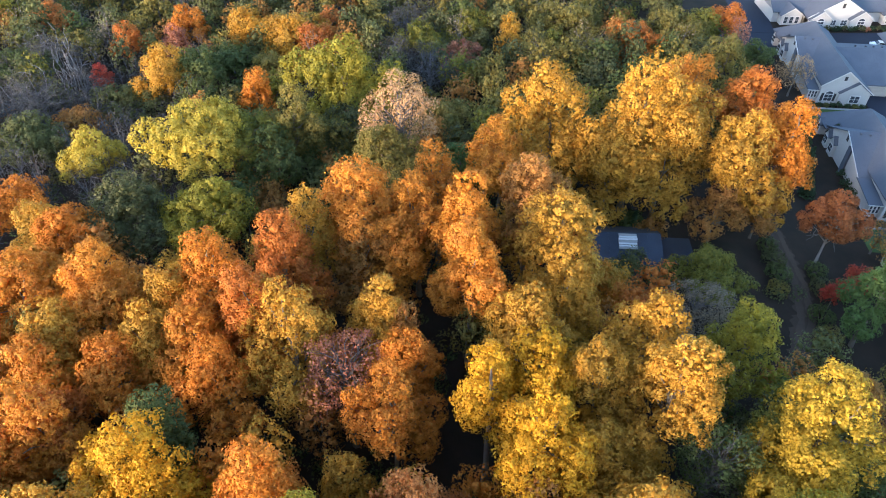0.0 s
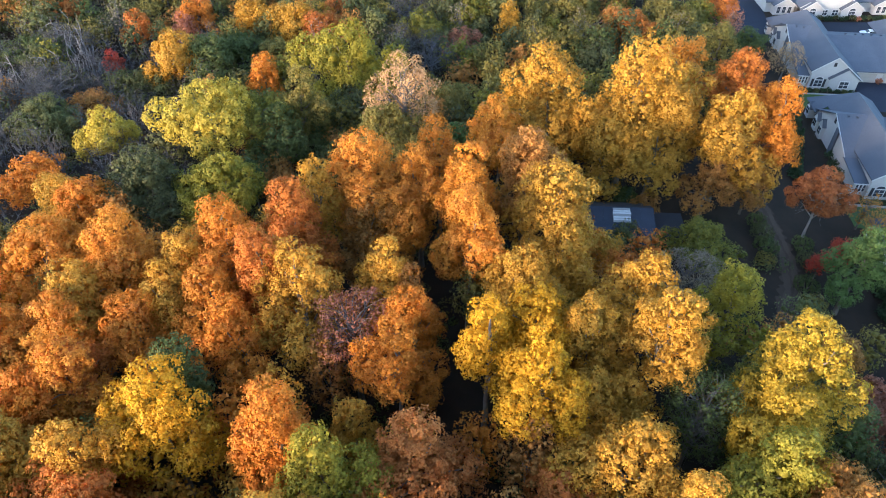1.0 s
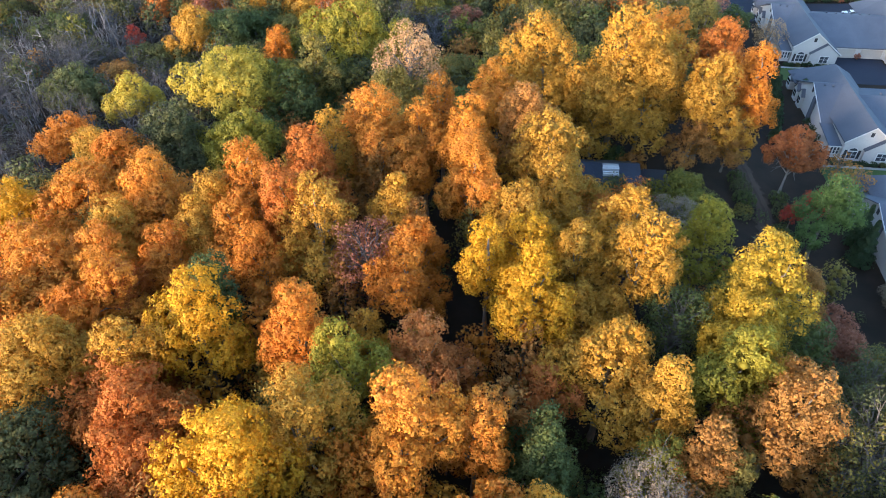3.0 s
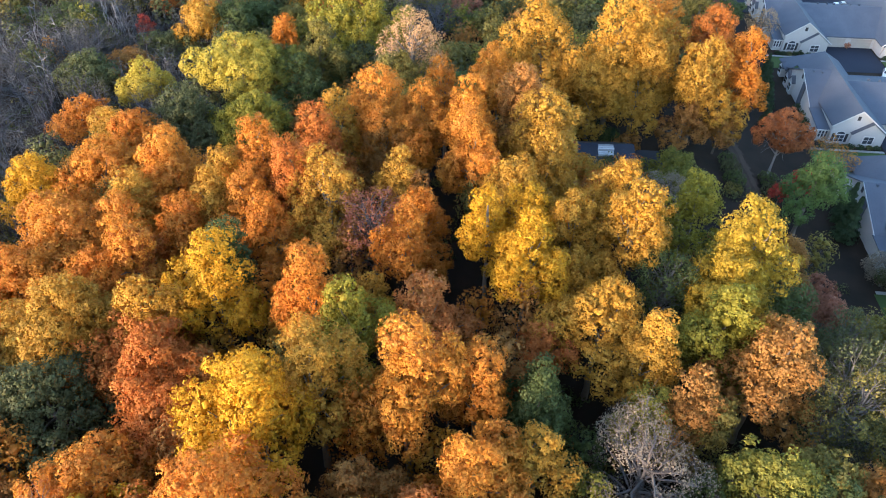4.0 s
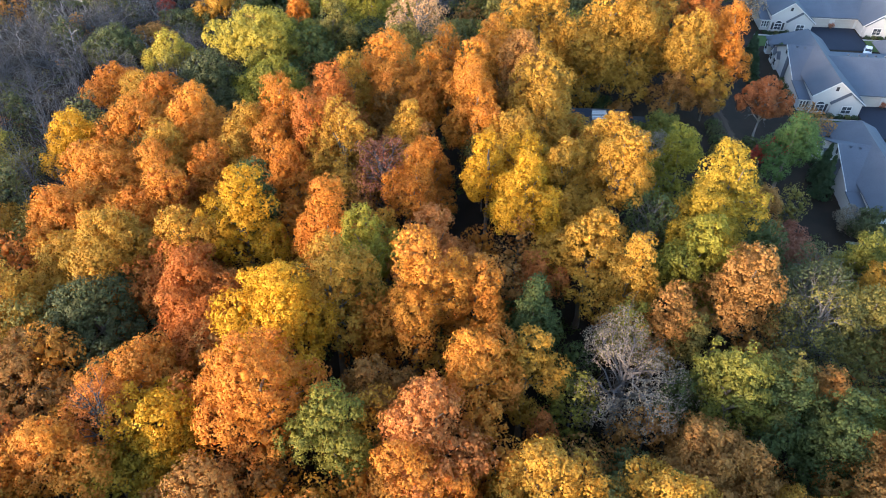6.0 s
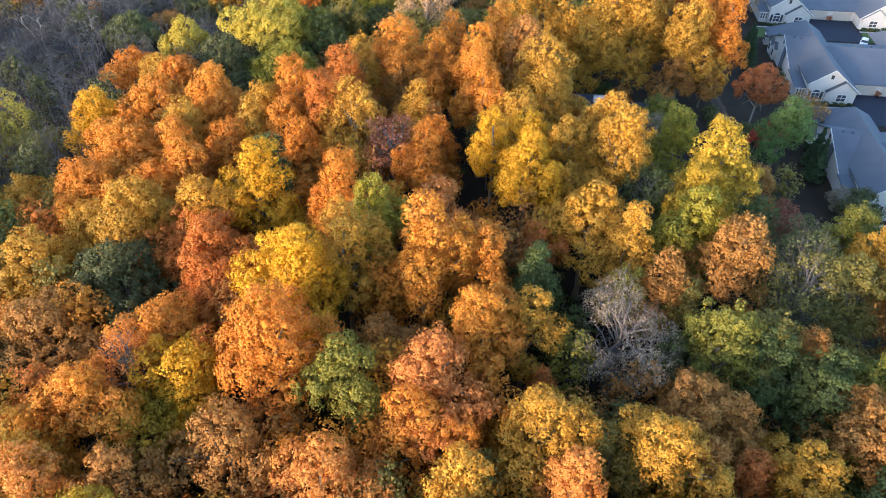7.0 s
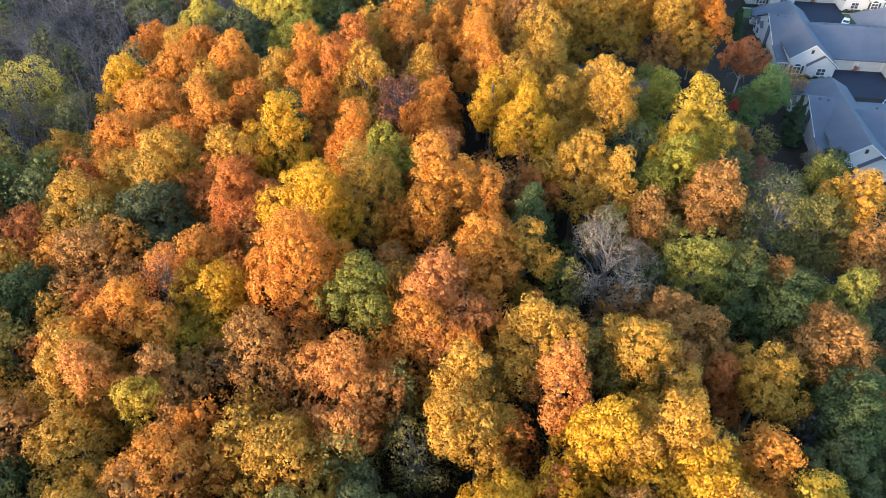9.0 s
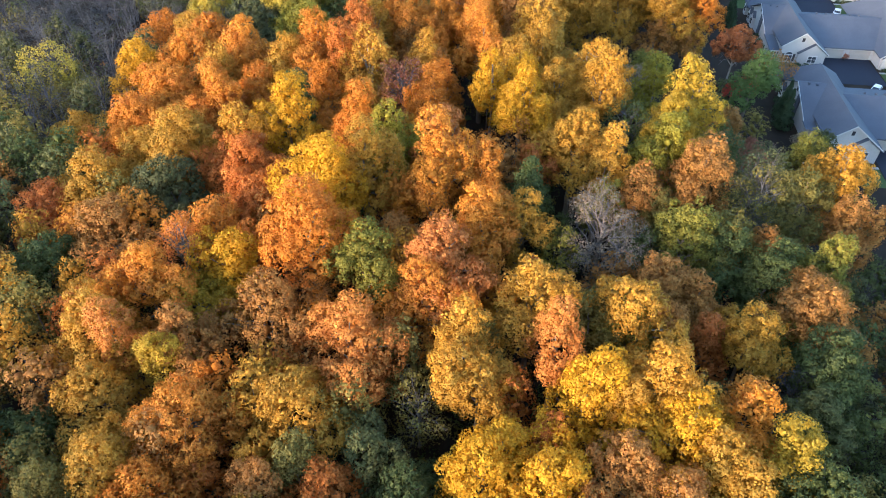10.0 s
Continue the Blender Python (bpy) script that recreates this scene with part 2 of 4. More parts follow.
def crown_lobes(rng, radius, half, style):
    """The boughs of a crown: one dome for small, wide and bare trees, several joined domes of different heights for large ones."""
    typical = 1.6 * (radius / 4.3) ** 0.6
    amount = int(min(46, 7 + 1.9 * (radius / typical) ** 2 * half / radius))
    turn = rng.uniform(0, 6.28)
    if style in ("", "full") and radius > 2.8:
        parts = 3 if radius < 3.6 else 4 if radius < 5 else 5
        lobes = dome(rng, np.array([rng.uniform(-0.15, 0.15) * radius, rng.uniform(-0.15, 0.15) * radius, 0.34 * half]), 0.60 * radius, 0.66 * half, typical, amount // 3 + 2)
        for i in range(parts):
            a = turn + i * 6.283 / parts + rng.uniform(-0.45, 0.45)
            far = rng.uniform(0.5, 0.88) * radius
            at = np.array([math.cos(a) * far, math.sin(a) * far, half * rng.uniform(-0.5, 0.3)])
            lobes += dome(rng, at, radius * rng.uniform(0.40, 0.60), half * rng.uniform(0.3, 0.52), typical, max(6, int(0.95 * amount / parts)))
    else:
        lobes = dome(rng, np.zeros(3), radius, half, typical, amount)
    if style not in ("sparse", "bare"):
        for i in range(4):
            a = i * 1.571 + turn
            lobes.append((np.array([math.cos(a) * radius * 0.28, math.sin(a) * radius * 0.28, half * rng.uniform(-0.35, 0.35)]), min(radius, half) * 0.42))
    return lobes


TREE_COUNT, PLACES = [0], []
SHAPES = {"": "rounded", "slim": "narrow", "wide": "broad spreading", "sparse": "thin half-bare", "bare": "nearly leafless", "vase": "vase-shaped", "full": "massive low-branched"}


def tree(colour, x, y, top, radius, style="", density=1.0, group="woodland trees"):
    """A broadleaf tree: crooked tapered trunk with limbs up into a crown of lobes, tufts and single leaf sprays."""
    TREE_COUNT[0] += 1
    PLACES.append((x, y, max(3.4, 0.72 * radius)))
    rng = np.random.default_rng(1000 + TREE_COUNT[0])
    base = ground_height(x, y) - 0.15
    height = top - base
    leaves, word = LEAVES[colour]
    root = thing("tree", pose(x, y, base, 0, 0, rng.uniform(0, 360)), f"{SHAPES[style]} broadleaf tree with {word} autumn leaves", "tree", group)
    half = min(0.44 * height, max(radius * 1.1, 0.39 * height))
    if style == "slim":
        half = 0.45 * height
    if style == "full":
        half = 0.485 * height
    if style in ("wide", "vase"):
        half = 0.52 * radius if style == "wide" else max(0.8 * radius, 0.3 * height)
    middle = Vector((0, 0, height - half))
    lobes = crown_lobes(rng, radius, half, style)
    wood = Tubes(6)
    stout = 0.012 * height + 0.025 * radius
    fork = Vector((middle.x * 0.5, middle.y * 0.5, height - 1.75 * half))
    fork.z = max(fork.z, 0.16 * height) if style != "vase" else 0.14 * height
    crown_axis = Vector((middle.x, middle.y, height - (0.5 if style in ("sparse", "bare", "vase") else 0.9) * half))
    wood.limb(bent(Vector((0, 0, 0)), fork, rng, 0.04, 3), [stout * 1.35, stout, stout * 0.9, stout * 0.8])
    wood.limb(bent(fork, crown_axis, rng, 0.06, 3), [stout * 0.8, stout * 0.6, stout * 0.4, stout * 0.15])
    thin = Tubes(3)
    open_crown = style in ("sparse", "bare", "vase")
    for c, r in lobes:
        end = middle + Vector(c)
        start = fork.lerp(crown_axis, min(0.9, max(0.0, (end.z - fork.z) / max(0.1, crown_axis.z - fork.z) - 0.35)))
        path = bent(start, end, rng, 0.14, 3)
        if not open_crown and rng.uniform() < 0.8:
            continue
        wood.limb(path, [stout * 0.45, stout * 0.34, stout * 0.24, stout * 0.12])
        for _ in range(9 if style == "bare" else 8 if open_crown else 0):
            s = path[rng.integers(1, 4)]
            e = s + Vector(unit(rng.normal(0, 1, 3) + np.array([0, 0, 0.5]) + c / radius)) * (r * rng.uniform(0.7, 1.7))
            twig = bent(s, e, rng, 0.15, 2)
            thin.limb(twig, [stout * 0.13, stout * 0.09, stout * 0.03])
            if style == "bare":
                for _ in range(3):
                    s2 = twig[rng.integers(1, 3)]
                    e2 = s2 + Vector(unit(rng.normal(0, 1, 3) + np.array([0, 0, 0.4]))) * (r * rng.uniform(0.25, 0.6))
                    thin.limb([s2, e2], [stout * 0.06, stout * 0.02])
    wood.f += [tuple(i + len(wood.v) for i in f) for f in thin.f]
    wood.v += thin.v
    child("trunk", wood.mesh("trunk", GREY_BARK if style in ("bare", "sparse") and colour != "thicket" else THICKET_BARK if colour == "thicket" else PALE_BARK if style == "vase" else BARK), root)
    area = 12.6 * radius * (0.5 * radius + 0.5 * half)
    size = (0.17 + 0.007 * radius) * (0.62 if style == "bare" else 1.0) * (1 + max(0.0, y - 60) / 240)
    count = int(min(9000 + 900 * radius, area / (0.5 * size * size) * 0.62 * density) * {"sparse": 0.42, "bare": 0.9 if colour == "greybare" else 0.3, "vase": 1.1}.get(style, 1.0))
    verts, faces = crown_foliage(rng, lobes, count, (0.6 + 0.035 * radius) * (1 + max(0.0, y - 60) / 240), size, 0 if style in ("sparse", "bare") else 2)
    verts += np.array(middle)
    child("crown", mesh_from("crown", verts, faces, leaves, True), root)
    return root

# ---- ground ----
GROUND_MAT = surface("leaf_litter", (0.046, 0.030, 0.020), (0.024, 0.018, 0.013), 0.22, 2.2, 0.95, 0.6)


def ground_sheet():
    steps_x = np.concatenate([[-3000, -1500, -700, -350, -220], np.arange(-160, 181, 3.0), [220, 350, 700, 1500, 3000]])
    steps_y = np.concatenate([[-3000, -1500, -700, -300, -150], np.arange(-100, 241, 3.0), [300, 420, 700, 1500, 3500]])
    verts = [(x, y, ground_height(x, y)) for y in steps_y for x in steps_x]
    w = len(steps_x)
    faces = [(j * w + i, j * w + i + 1, (j + 1) * w + i + 1, (j + 1) * w + i) for j in range(len(steps_y) - 1) for i in range(w - 1)]
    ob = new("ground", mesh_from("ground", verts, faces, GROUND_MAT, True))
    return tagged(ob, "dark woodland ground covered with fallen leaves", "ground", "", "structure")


ground_sheet()

# ---- trees ----
tree("gold", -56.6, 125.7, 17.1, 5.4)
tree("red", -72.5, 132.1, 9.1, 2.3, "slim")
tree("green", -48.7, 125.7, 14.4, 7.3)
tree("orange", -36.0, 118.4, 15.3, 3.6, "slim")
tree("chartreuse", -18.3, 114.9, 22.4, 10.0)
tree("olive", -25.3, 99.4, 22.0, 4.3)
tree("blush", -6.9, 97.5, 24.9, 5.8, "sparse", 1.2)
tree("olive", -8.7, 88.1, 21.6, 6.3)
tree("lemon", -39.3, 94.1, 20.3, 8.4, "wide")
tree("yellowgreen", -31.6, 96.9, 17.5, 5.8, "wide")
tree("lemon", -59.6, 96.2, 15.9, 4.9)
tree("greygreen", -44.1, 75.8, 21.3, 6.3)
tree("chartreuse", -33.4, 76.6, 19.7, 6.0)
tree("greengrey", -65.5, 123.6, 8.4, 6.5)
tree("gold", -46.0, 153.1, 12.4, 4.6, "slim")
tree("orange", -59.4, 153.5, 12.5, 4.6)
tree("gold", -34.1, 143.7, 14.5, 6.6)
tree("redorange", -28.6, 143.9, 13.3, 4.4, "slim")
tree("gold", 15.0, 145.7, 14.2, 3.0, "slim")
tree("olive", 29.1, 153.1, 12.7, 8.4)
tree("olive", 20.6, 139.2, 12.6, 6.9, "sparse")
tree("greengrey", 5.6, 135.4, 7.9, 4.9)
tree("green", -27.3, 93.3, 17.9, 5.8)
tree("gold", 17.8, 97.2, 27.2, 9.2, "full")
tree("amber", 8.7, 86.0, 24.3, 4.7, "full")
tree("gold", 30.2, 91.0, 32.3, 9.2, "full")
tree("amber", 41.0, 102.4, 27.4, 4.9)
tree("gold", 45.8, 87.3, 25.2, 6.9, "full")
tree("rust", 50.8, 98.1, 25.6, 6.2)
tree("orange", 53.6, 89.3, 25.6, 4.7)
tree("gold", 34.6, 87.9, 26.4, 6.1, "full")
tree("gold", 26.5, 88.4, 22.3, 5.9, "full")
tree("bronze", 42.7, 82.6, 15.2, 3.7)
tree("olive", 58.1, 129.6, 16.4, 5.2)
tree("russet", 60.4, 80.5, 13.6, 4.2, "vase", 1.5)
tree("freshgreen", 58.4, 63.0, 17.0, 4.5)
tree("chartreuse", 34.6, 50.2, 23.0, 4.4)
tree("yellowgreen", 37.2, 68.6, 13.8, 4.6)
tree("greybare", 33.2, 61.3, 14.4, 4.4, "bare", 2.4)
tree("gold", 22.7, 48.6, 26.8, 4.5)
tree("gold", 22.9, 40.6, 28.7, 4.3)
tree("gold", 16.1, 42.9, 25.9, 4.3)
tree("yellow", 10.3, 44.8, 26.0, 3.9)
tree("yellow", 4.7, 40.0, 28.0, 3.2)
tree("yellow", 9.5, 35.7, 27.8, 4.6)
tree("gold", 8.8, 50.1, 25.9, 4.9)
tree("gold", 14.0, 64.1, 27.5, 7.0)
tree("amber", 3.4, 67.6, 28.1, 4.5)
tree("orange", -0.8, 77.3, 25.9, 3.9)
tree("amber", -3.5, 70.6, 25.8, 4.4)
tree("amber", -10.4, 69.7, 28.5, 6.2)
tree("gold", -17.0, 66.2, 27.5, 2.8)
tree("bronze", 11.7, 72.9, 27.3, 4.7)
tree("amber", 3.4, 57.7, 27.8, 4.7)
tree("amber", -6.7, 66.5, 22.1, 4.1)
tree("bronze", -10.2, 64.8, 21.8, 4.9)
tree("gold", 13.7, 55.5, 25.9, 4.4)
tree("rust", -19.3, 60.1, 27.6, 4.5)
tree("gold", -16.3, 47.9, 27.7, 5.5)
tree("gold", -7.2, 51.0, 26.1, 3.1)
tree("bronze", -4.5, 50.0, 23.2, 2.9)
tree("orange", -3.6, 46.8, 23.2, 4.4)
tree("orange", -5.0, 39.5, 25.2, 3.6)
tree("maroon", -10.5, 45.3, 23.8, 4.6, "sparse")
tree("orange", -27.4, 57.2, 27.4, 4.4)
tree("gold", -33.0, 56.5, 23.4, 3.3)
tree("amber", -40.6, 57.2, 25.0, 5.4)
tree("orange", -51.3, 69.5, 20.1, 5.0)
tree("amber", -27.4, 49.9, 23.7, 4.5)
tree("gold", -33.2, 49.7, 23.2, 2.8)
tree("orange", -23.7, 44.5, 23.0, 4.8)
tree("rust", -21.2, 51.4, 27.5, 3.8)
tree("orange", -36.4, 46.5, 22.1, 4.4)
tree("yellow", -28.0, 31.9, 28.3, 4.7)
tree("gold", -34.4, 27.6, 24.7, 3.4)
tree("gold", -41.8, 29.0, 22.5, 4.3)
tree("orange", -16.2, 29.9, 27.4, 4.2)
tree("chartreuse", -10.9, 25.7, 26.5, 4.3)
tree("gold", -9.5, 34.0, 19.6, 2.5)
tree("salmon", -2.9, 28.6, 24.2, 5.0)
tree("gold", -14.3, 17.9, 28.2, 4.5)
tree("amber", -4.6, 16.3, 31.0, 4.7)
tree("amber", 2.7, 18.5, 26.1, 3.2)
tree("redorange", 10.8, 26.5, 19.3, 3.3)
tree("gold", 17.3, 27.6, 24.9, 5.7)
tree("gold", 21.1, 22.4, 25.9, 3.1)
tree("mustard", 36.2, 36.0, 28.6, 5.4)
tree("mustard", 33.4, 31.0, 24.8, 4.0)
tree("redorange", 9.5, 5.2, 15.1, 1.3)
tree("chartreuse", 31.0, 26.8, 24.6, 4.6)
tree("bronze", 34.5, 21.5, 24.7, 5.8)
tree("green", 27.0, 35.5, 22.0, 3.9, "sparse", 1.5)
tree("maroon", 51.8, 38.9, 9.9, 3.8)
tree("yellow", -22.1, 16.8, 26.0, 4.5)
tree("rust", -32.4, 22.2, 22.3, 4.8)
tree("green", 9.7, 19.8, 20.3, 3.2)
tree("bronze", 25.1, 17.2, 22.7, 2.7)
tree("amber", -39.8, 38.3, 24.5, 4.2)
tree("green", -27.5, 36.7, 25.9, 2.8)
tree("yellow", -62.0, 56.4, 21.2, 5.1)
tree("orange", -67.7, 84.1, 14.3, 5.0)
tree("amber", -54.3, 47.5, 20.4, 7.1)
tree("amber", -40.2, 54.0, 22.3, 4.7)
tree("gold", -44.4, 27.9, 23.5, 5.3)
tree("greygreen", -43.0, 18.0, 21.5, 6.2)
tree("rust", -32.4, 21.9, 22.1, 5.6)
tree("yellow", -19.4, 13.4, 28.6, 5.8)
tree("orange", -19.9, 3.3, 29.5, 5.9)
tree("amber", -34.5, 9.8, 20.7, 5.3)
tree("yellowgreen", -12.3, 0.5, 25.1, 4.0)
tree("salmon", -3.2, 0.6, 25.5, 5.7)
tree("amber", 2.4, 7.8, 26.4, 5.0)
tree("gold", 7.9, 10.0, 23.1, 3.3)
tree("greybare", 19.2, 10.6, 21.9, 7.0, "bare", 1.7)
tree("yellowgreen", 29.7, 7.1, 23.8, 4.4)
tree("greygreen", 43.6, 20.3, 21.8, 5.2, "sparse")
tree("green", 35.3, 6.6, 20.8, 4.1)
tree("yellow", -30.4, 2.0, 21.8, 4.5)
tree("bronze", -8.8, 8.4, 20.4, 3.6)
tree("rust", -36.7, 3.4, 23.0, 3.3, "sparse")
tree("green", 8.5, 15.6, 23.5, 3.1)
tree("gold", -66.8, 38.9, 16.2, 5.2)
tree("gold", -55.5, 21.2, 20.7, 5.5)
tree("bronze", -49.1, 9.2, 20.7, 5.3)
tree("amber", -39.6, -2.0, 22.4, 4.5)
tree("bronze", -23.8, -5.7, 21.2, 5.8)
tree("peach", -12.9, -11.1, 22.6, 5.0)
tree("mustard", -33.9, -2.2, 18.0, 4.6)
tree("gold", 8.2, -4.4, 24.5, 4.6)
tree("peach", 10.6, -11.4, 24.4, 3.0)
tree("gold", 20.5, -7.7, 24.2, 4.9)
tree("bronze", 25.4, -1.6, 21.6, 5.0)
tree("redorange", 29.6, -7.1, 17.8, 2.9)
tree("gold", 34.0, -8.2, 20.6, 4.0)
tree("bronze", 42.8, 0.1, 18.9, 4.6)
tree("green", 39.3, 1.5, 19.6, 3.6)
tree("olive", 36.2, 8.3, 21.3, 4.3)
tree("olive", 42.7, 17.1, 22.1, 4.3, "sparse")
tree("olive", 50.0, 19.2, 20.8, 4.4)
tree("yellowgreen", 54.2, 29.4, 20.7, 3.1)
tree("gold", 0.0, -11.9, 23.9, 4.5)
tree("amber", -4.4, -4.5, 22.9, 4.5)
tree("olive", 15.3, -6.1, 19.5, 3.1)
tree("mustard", -35.1, -12.4, 20.0, 3.3)
tree("peach", -41.0, -10.2, 22.0, 2.7)
tree("gold", -44.0, -9.2, 21.2, 5.2)
tree("gold", -41.1, -16.5, 17.2, 5.0)
tree("gold", -36.3, -27.4, 19.7, 4.3)
tree("amber", -29.7, -19.3, 19.9, 5.4)
tree("rust", -27.3, -24.3, 13.9, 4.9)
tree("gold", -18.7, -18.9, 19.8, 5.5)
tree("greengrey", -10.5, -22.7, 16.6, 3.6)
tree("olive", -17.3, -25.0, 18.7, 3.0)
tree("olive", -5.1, -16.1, 16.4, 4.2, "sparse")
tree("yellow", 4.3, -23.2, 19.4, 3.5)
tree("yellow", 9.0, -27.7, 21.4, 5.0)
tree("yellow", 1.9, -26.7, 20.4, 5.0)
tree("yellow", 13.3, -17.4, 23.1, 4.8)
tree("gold", 20.5, -17.3, 24.0, 4.7)
tree("yellow", 22.8, -23.0, 22.3, 5.1)
tree("amber", 30.4, -18.8, 21.3, 4.0)
tree("bronze", 15.5, -25.9, 21.2, 4.3)
tree("mustard", 33.1, -24.3, 20.9, 3.8)
tree("rust", 9.3, -21.9, 17.7, 2.7)
tree("green", 42.4, -12.7, 18.9, 5.0)
tree("gold", 27.7, -27.5, 19.4, 4.4)
tree("bronze", 21.2, -28.6, 19.3, 4.0)
tree("green", -47.5, -20.2, 13.8, 4.1)
tree("green", -56.6, 4.3, 18.1, 5.6)
tree("redorange", -61.8, 16.3, 17.5, 5.5)
tree("yellowgreen", 47.7, 3.5, 21.4, 3.3)
tree("bronze", 43.5, -4.0, 20.6, 5.6)
tree("lemon", -82.7, 61.1, 17.4, 5.9, "sparse", 1.6)
tree("olive", -79.7, 59.4, 11.5, 8.3, "sparse")
tree("gold", 56.8, 23.0, 22.6, 4.4)
tree("bronze", 56.2, 14.9, 19.4, 4.5)
tree("rust", -11.6, -12.4, 16.6, 3.8)
tree("gold", -55.5, 71.0, 20.3, 4.3)
tree("gold", -44.0, 49.8, 23.3, 4.2)
tree("amber", -43.9, 46.0, 22.3, 4.3)
tree("rust", -40.8, 40.3, 22.3, 3.7)
tree("bronze", 48.1, 46.7, 14.3, 3.4)
tree("green", 35.5, -27.5, 18.3, 3.6)
tree("olive", -42.3, -28.1, 17.3, 3.7)
tree("orange", -32.1, -27.8, 17.3, 4.1)
tree("bronze", -20.5, -26.5, 17.3, 3.4)
tree("rust", -14.4, -27.6, 16.3, 3.4)
tree("green", -5.6, -26.8, 16.3, 3.5)
tree("yellowgreen", 20.2, -5.7, 20.3, 3.6)
tree("bronze", -33.3, -9.5, 20.3, 3.9)
tree("gold", 1.6, -15.8, 20.3, 4.0)
tree("gold", -37.9, -24.4, 17.3, 3.7)
tree("amber", 19.8, 63.4, 16.3, 3.4)
tree("thicket", 38.9, -12.9, 15.2, 3.0, "sparse")
tree("gold", 24.9, -25.4, 20.3, 3.6)
tree("salmon", -93.8, 159.1, 11.5, 4.0)
tree("maroon", -61.2, 147.1, 11.2, 2.8, "slim")
tree("rust", -72.3, 148.2, 11.3, 3.8)
tree("thicket", -87.6, 139.1, 11.5, 6.6, "bare")
tree("thicket", -79.0, 117.0, 12.6, 7.0, "bare")
tree("green", -91.4, 135.7, 10.5, 5.9)
tree("thicket", -2.8, 134.0, 11.6, 7.2, "bare")
tree("maroon", 4.4, 140.4, 10.3, 3.7)
tree("yellowgreen", 6.3, 154.6, 11.4, 5.0)
tree("greygreen", -17.0, 148.7, 11.4, 5.5)
tree("yellowgreen", -5.0, 148.5, 11.4, 4.8)
tree("redorange", -26.5, 153.5, 12.3, 3.5, "slim")
tree("rust", 43.9, 148.8, 11.5, 6.0)
tree("olive", 52.3, 152.2, 11.6, 7.9)
tree("yellowgreen", 62.0, 156.0, 11.3, 4.3, "slim")
tree("rust", 68.5, 157.4, 11.3, 3.6)
tree("olive", 34.2, 143.8, 11.5, 5.7, "sparse")
tree("thicket", -8.4, 156.4, 11.5, 6.1, "bare")
tree("thicket", -73.6, 125.3, 11.5, 6.1, "bare")
tree("green", -49.2, 139.7, 11.3, 3.6, "slim")
tree("olive", -37.3, 134.2, 10.4, 4.8)
tree("greygreen", -17.5, 107.5, 13.6, 7.9)
tree("greengrey", -22.6, 103.9, 13.4, 4.8)
tree("olive", 1.7, 110.6, 11.6, 7.0)
tree("greengrey", -75.1, 104.8, 12.5, 5.7)
tree("bronze", -69.1, 112.5, 10.3, 4.3)
tree("bronze", -31.4, 93.1, 14.4, 5.2, "sparse")
tree("freshgreen", 2.8, 93.7, 14.4, 4.5)
tree("thicket", -10.4, 142.1, 10.4, 5.0, "bare")
tree("thicket", -82.4, 117.6, 12.6, 7.5, "bare")
tree("thicket", -93.7, 111.6, 12.7, 8.3, "bare")
tree("greengrey", -74.7, 102.9, 12.4, 4.8)
tree("thicket", -88.7, 100.7, 12.6, 7.7, "bare")
tree("thicket", -94.8, 94.7, 12.6, 7.5, "bare")
tree("olive", -73.6, 54.9, 13.4, 5.3, "sparse")
tree("thicket", -84.2, 85.0, 12.5, 6.9, "bare")
tree("thicket", -99.4, 87.5, 12.6, 6.9, "bare")
tree("bronze", 71.0, 77.5, 8.8, 2.6, "sparse")
tree("bronze", 70.6, 83.0, 7.5, 2.0, "sparse")
tree("gold", 19.5, 36.9, 20.3, 3.4)
tree("gold", 15.4, 36.0, 21.3, 3.5)
tree("yellowgreen", 33.2, 38.7, 18.3, 3.2)
tree("greengrey", 27.2, 71.0, 9.3, 3.6)
tree("bronze", 33.3, 82.5, 8.2, 2.4)
tree("green", 30.5, 84.7, 8.1, 1.8, "slim")
tree("red", 57.7, 69.8, 6.6, 1.7)
tree("red", 62.1, 72.3, 7.2, 1.9)
tree("bronze", 50.2, 84.0, 12.2, 3.1)
tree("maroon", 52.9, 43.9, 9.3, 3.2)
tree("greygreen", 49.7, 32.0, 12.2, 3.0)
tree("green", 42.8, -10.1, 19.3, 4.3)
tree("greengrey", 39.5, -17.3, 17.3, 3.3)
tree("bronze", 24.3, -1.7, 20.3, 4.2)
tree("bronze", 29.1, -2.6, 19.3, 3.7)
tree("green", 41.1, 4.8, 19.3, 3.9)
tree("gold", 24.4, -18.4, 21.2, 3.1)
tree("gold", 17.5, -18.5, 21.3, 3.5)
tree("gold", 21.6, -19.0, 20.3, 3.9)
tree("amber", -51.3, 43.5, 22.5, 6.4)
tree("orange", -54.6, 37.6, 20.5, 6.3)
tree("amber", -52.1, 58.4, 22.5, 5.9)
tree("rust", -36.0, 26.3, 20.5, 5.8)
tree("rust", -29.5, 16.4, 20.4, 5.4)
tree("greygreen", 47.6, 28.3, 18.3, 4.2, "sparse")
tree("orange", -43.7, 37.5, 20.4, 5.0)
tree("amber", -54.3, 35.2, 20.4, 4.9)
tree("gold", -50.6, 27.1, 20.4, 4.5)
tree("yellowgreen", 21.4, 17.4, 19.3, 3.3)
tree("olive", 27.4, 15.9, 18.3, 3.1)
tree("bronze", 41.3, 8.9, 18.3, 3.2)
tree("green", 25.3, 8.5, 17.2, 3.1)

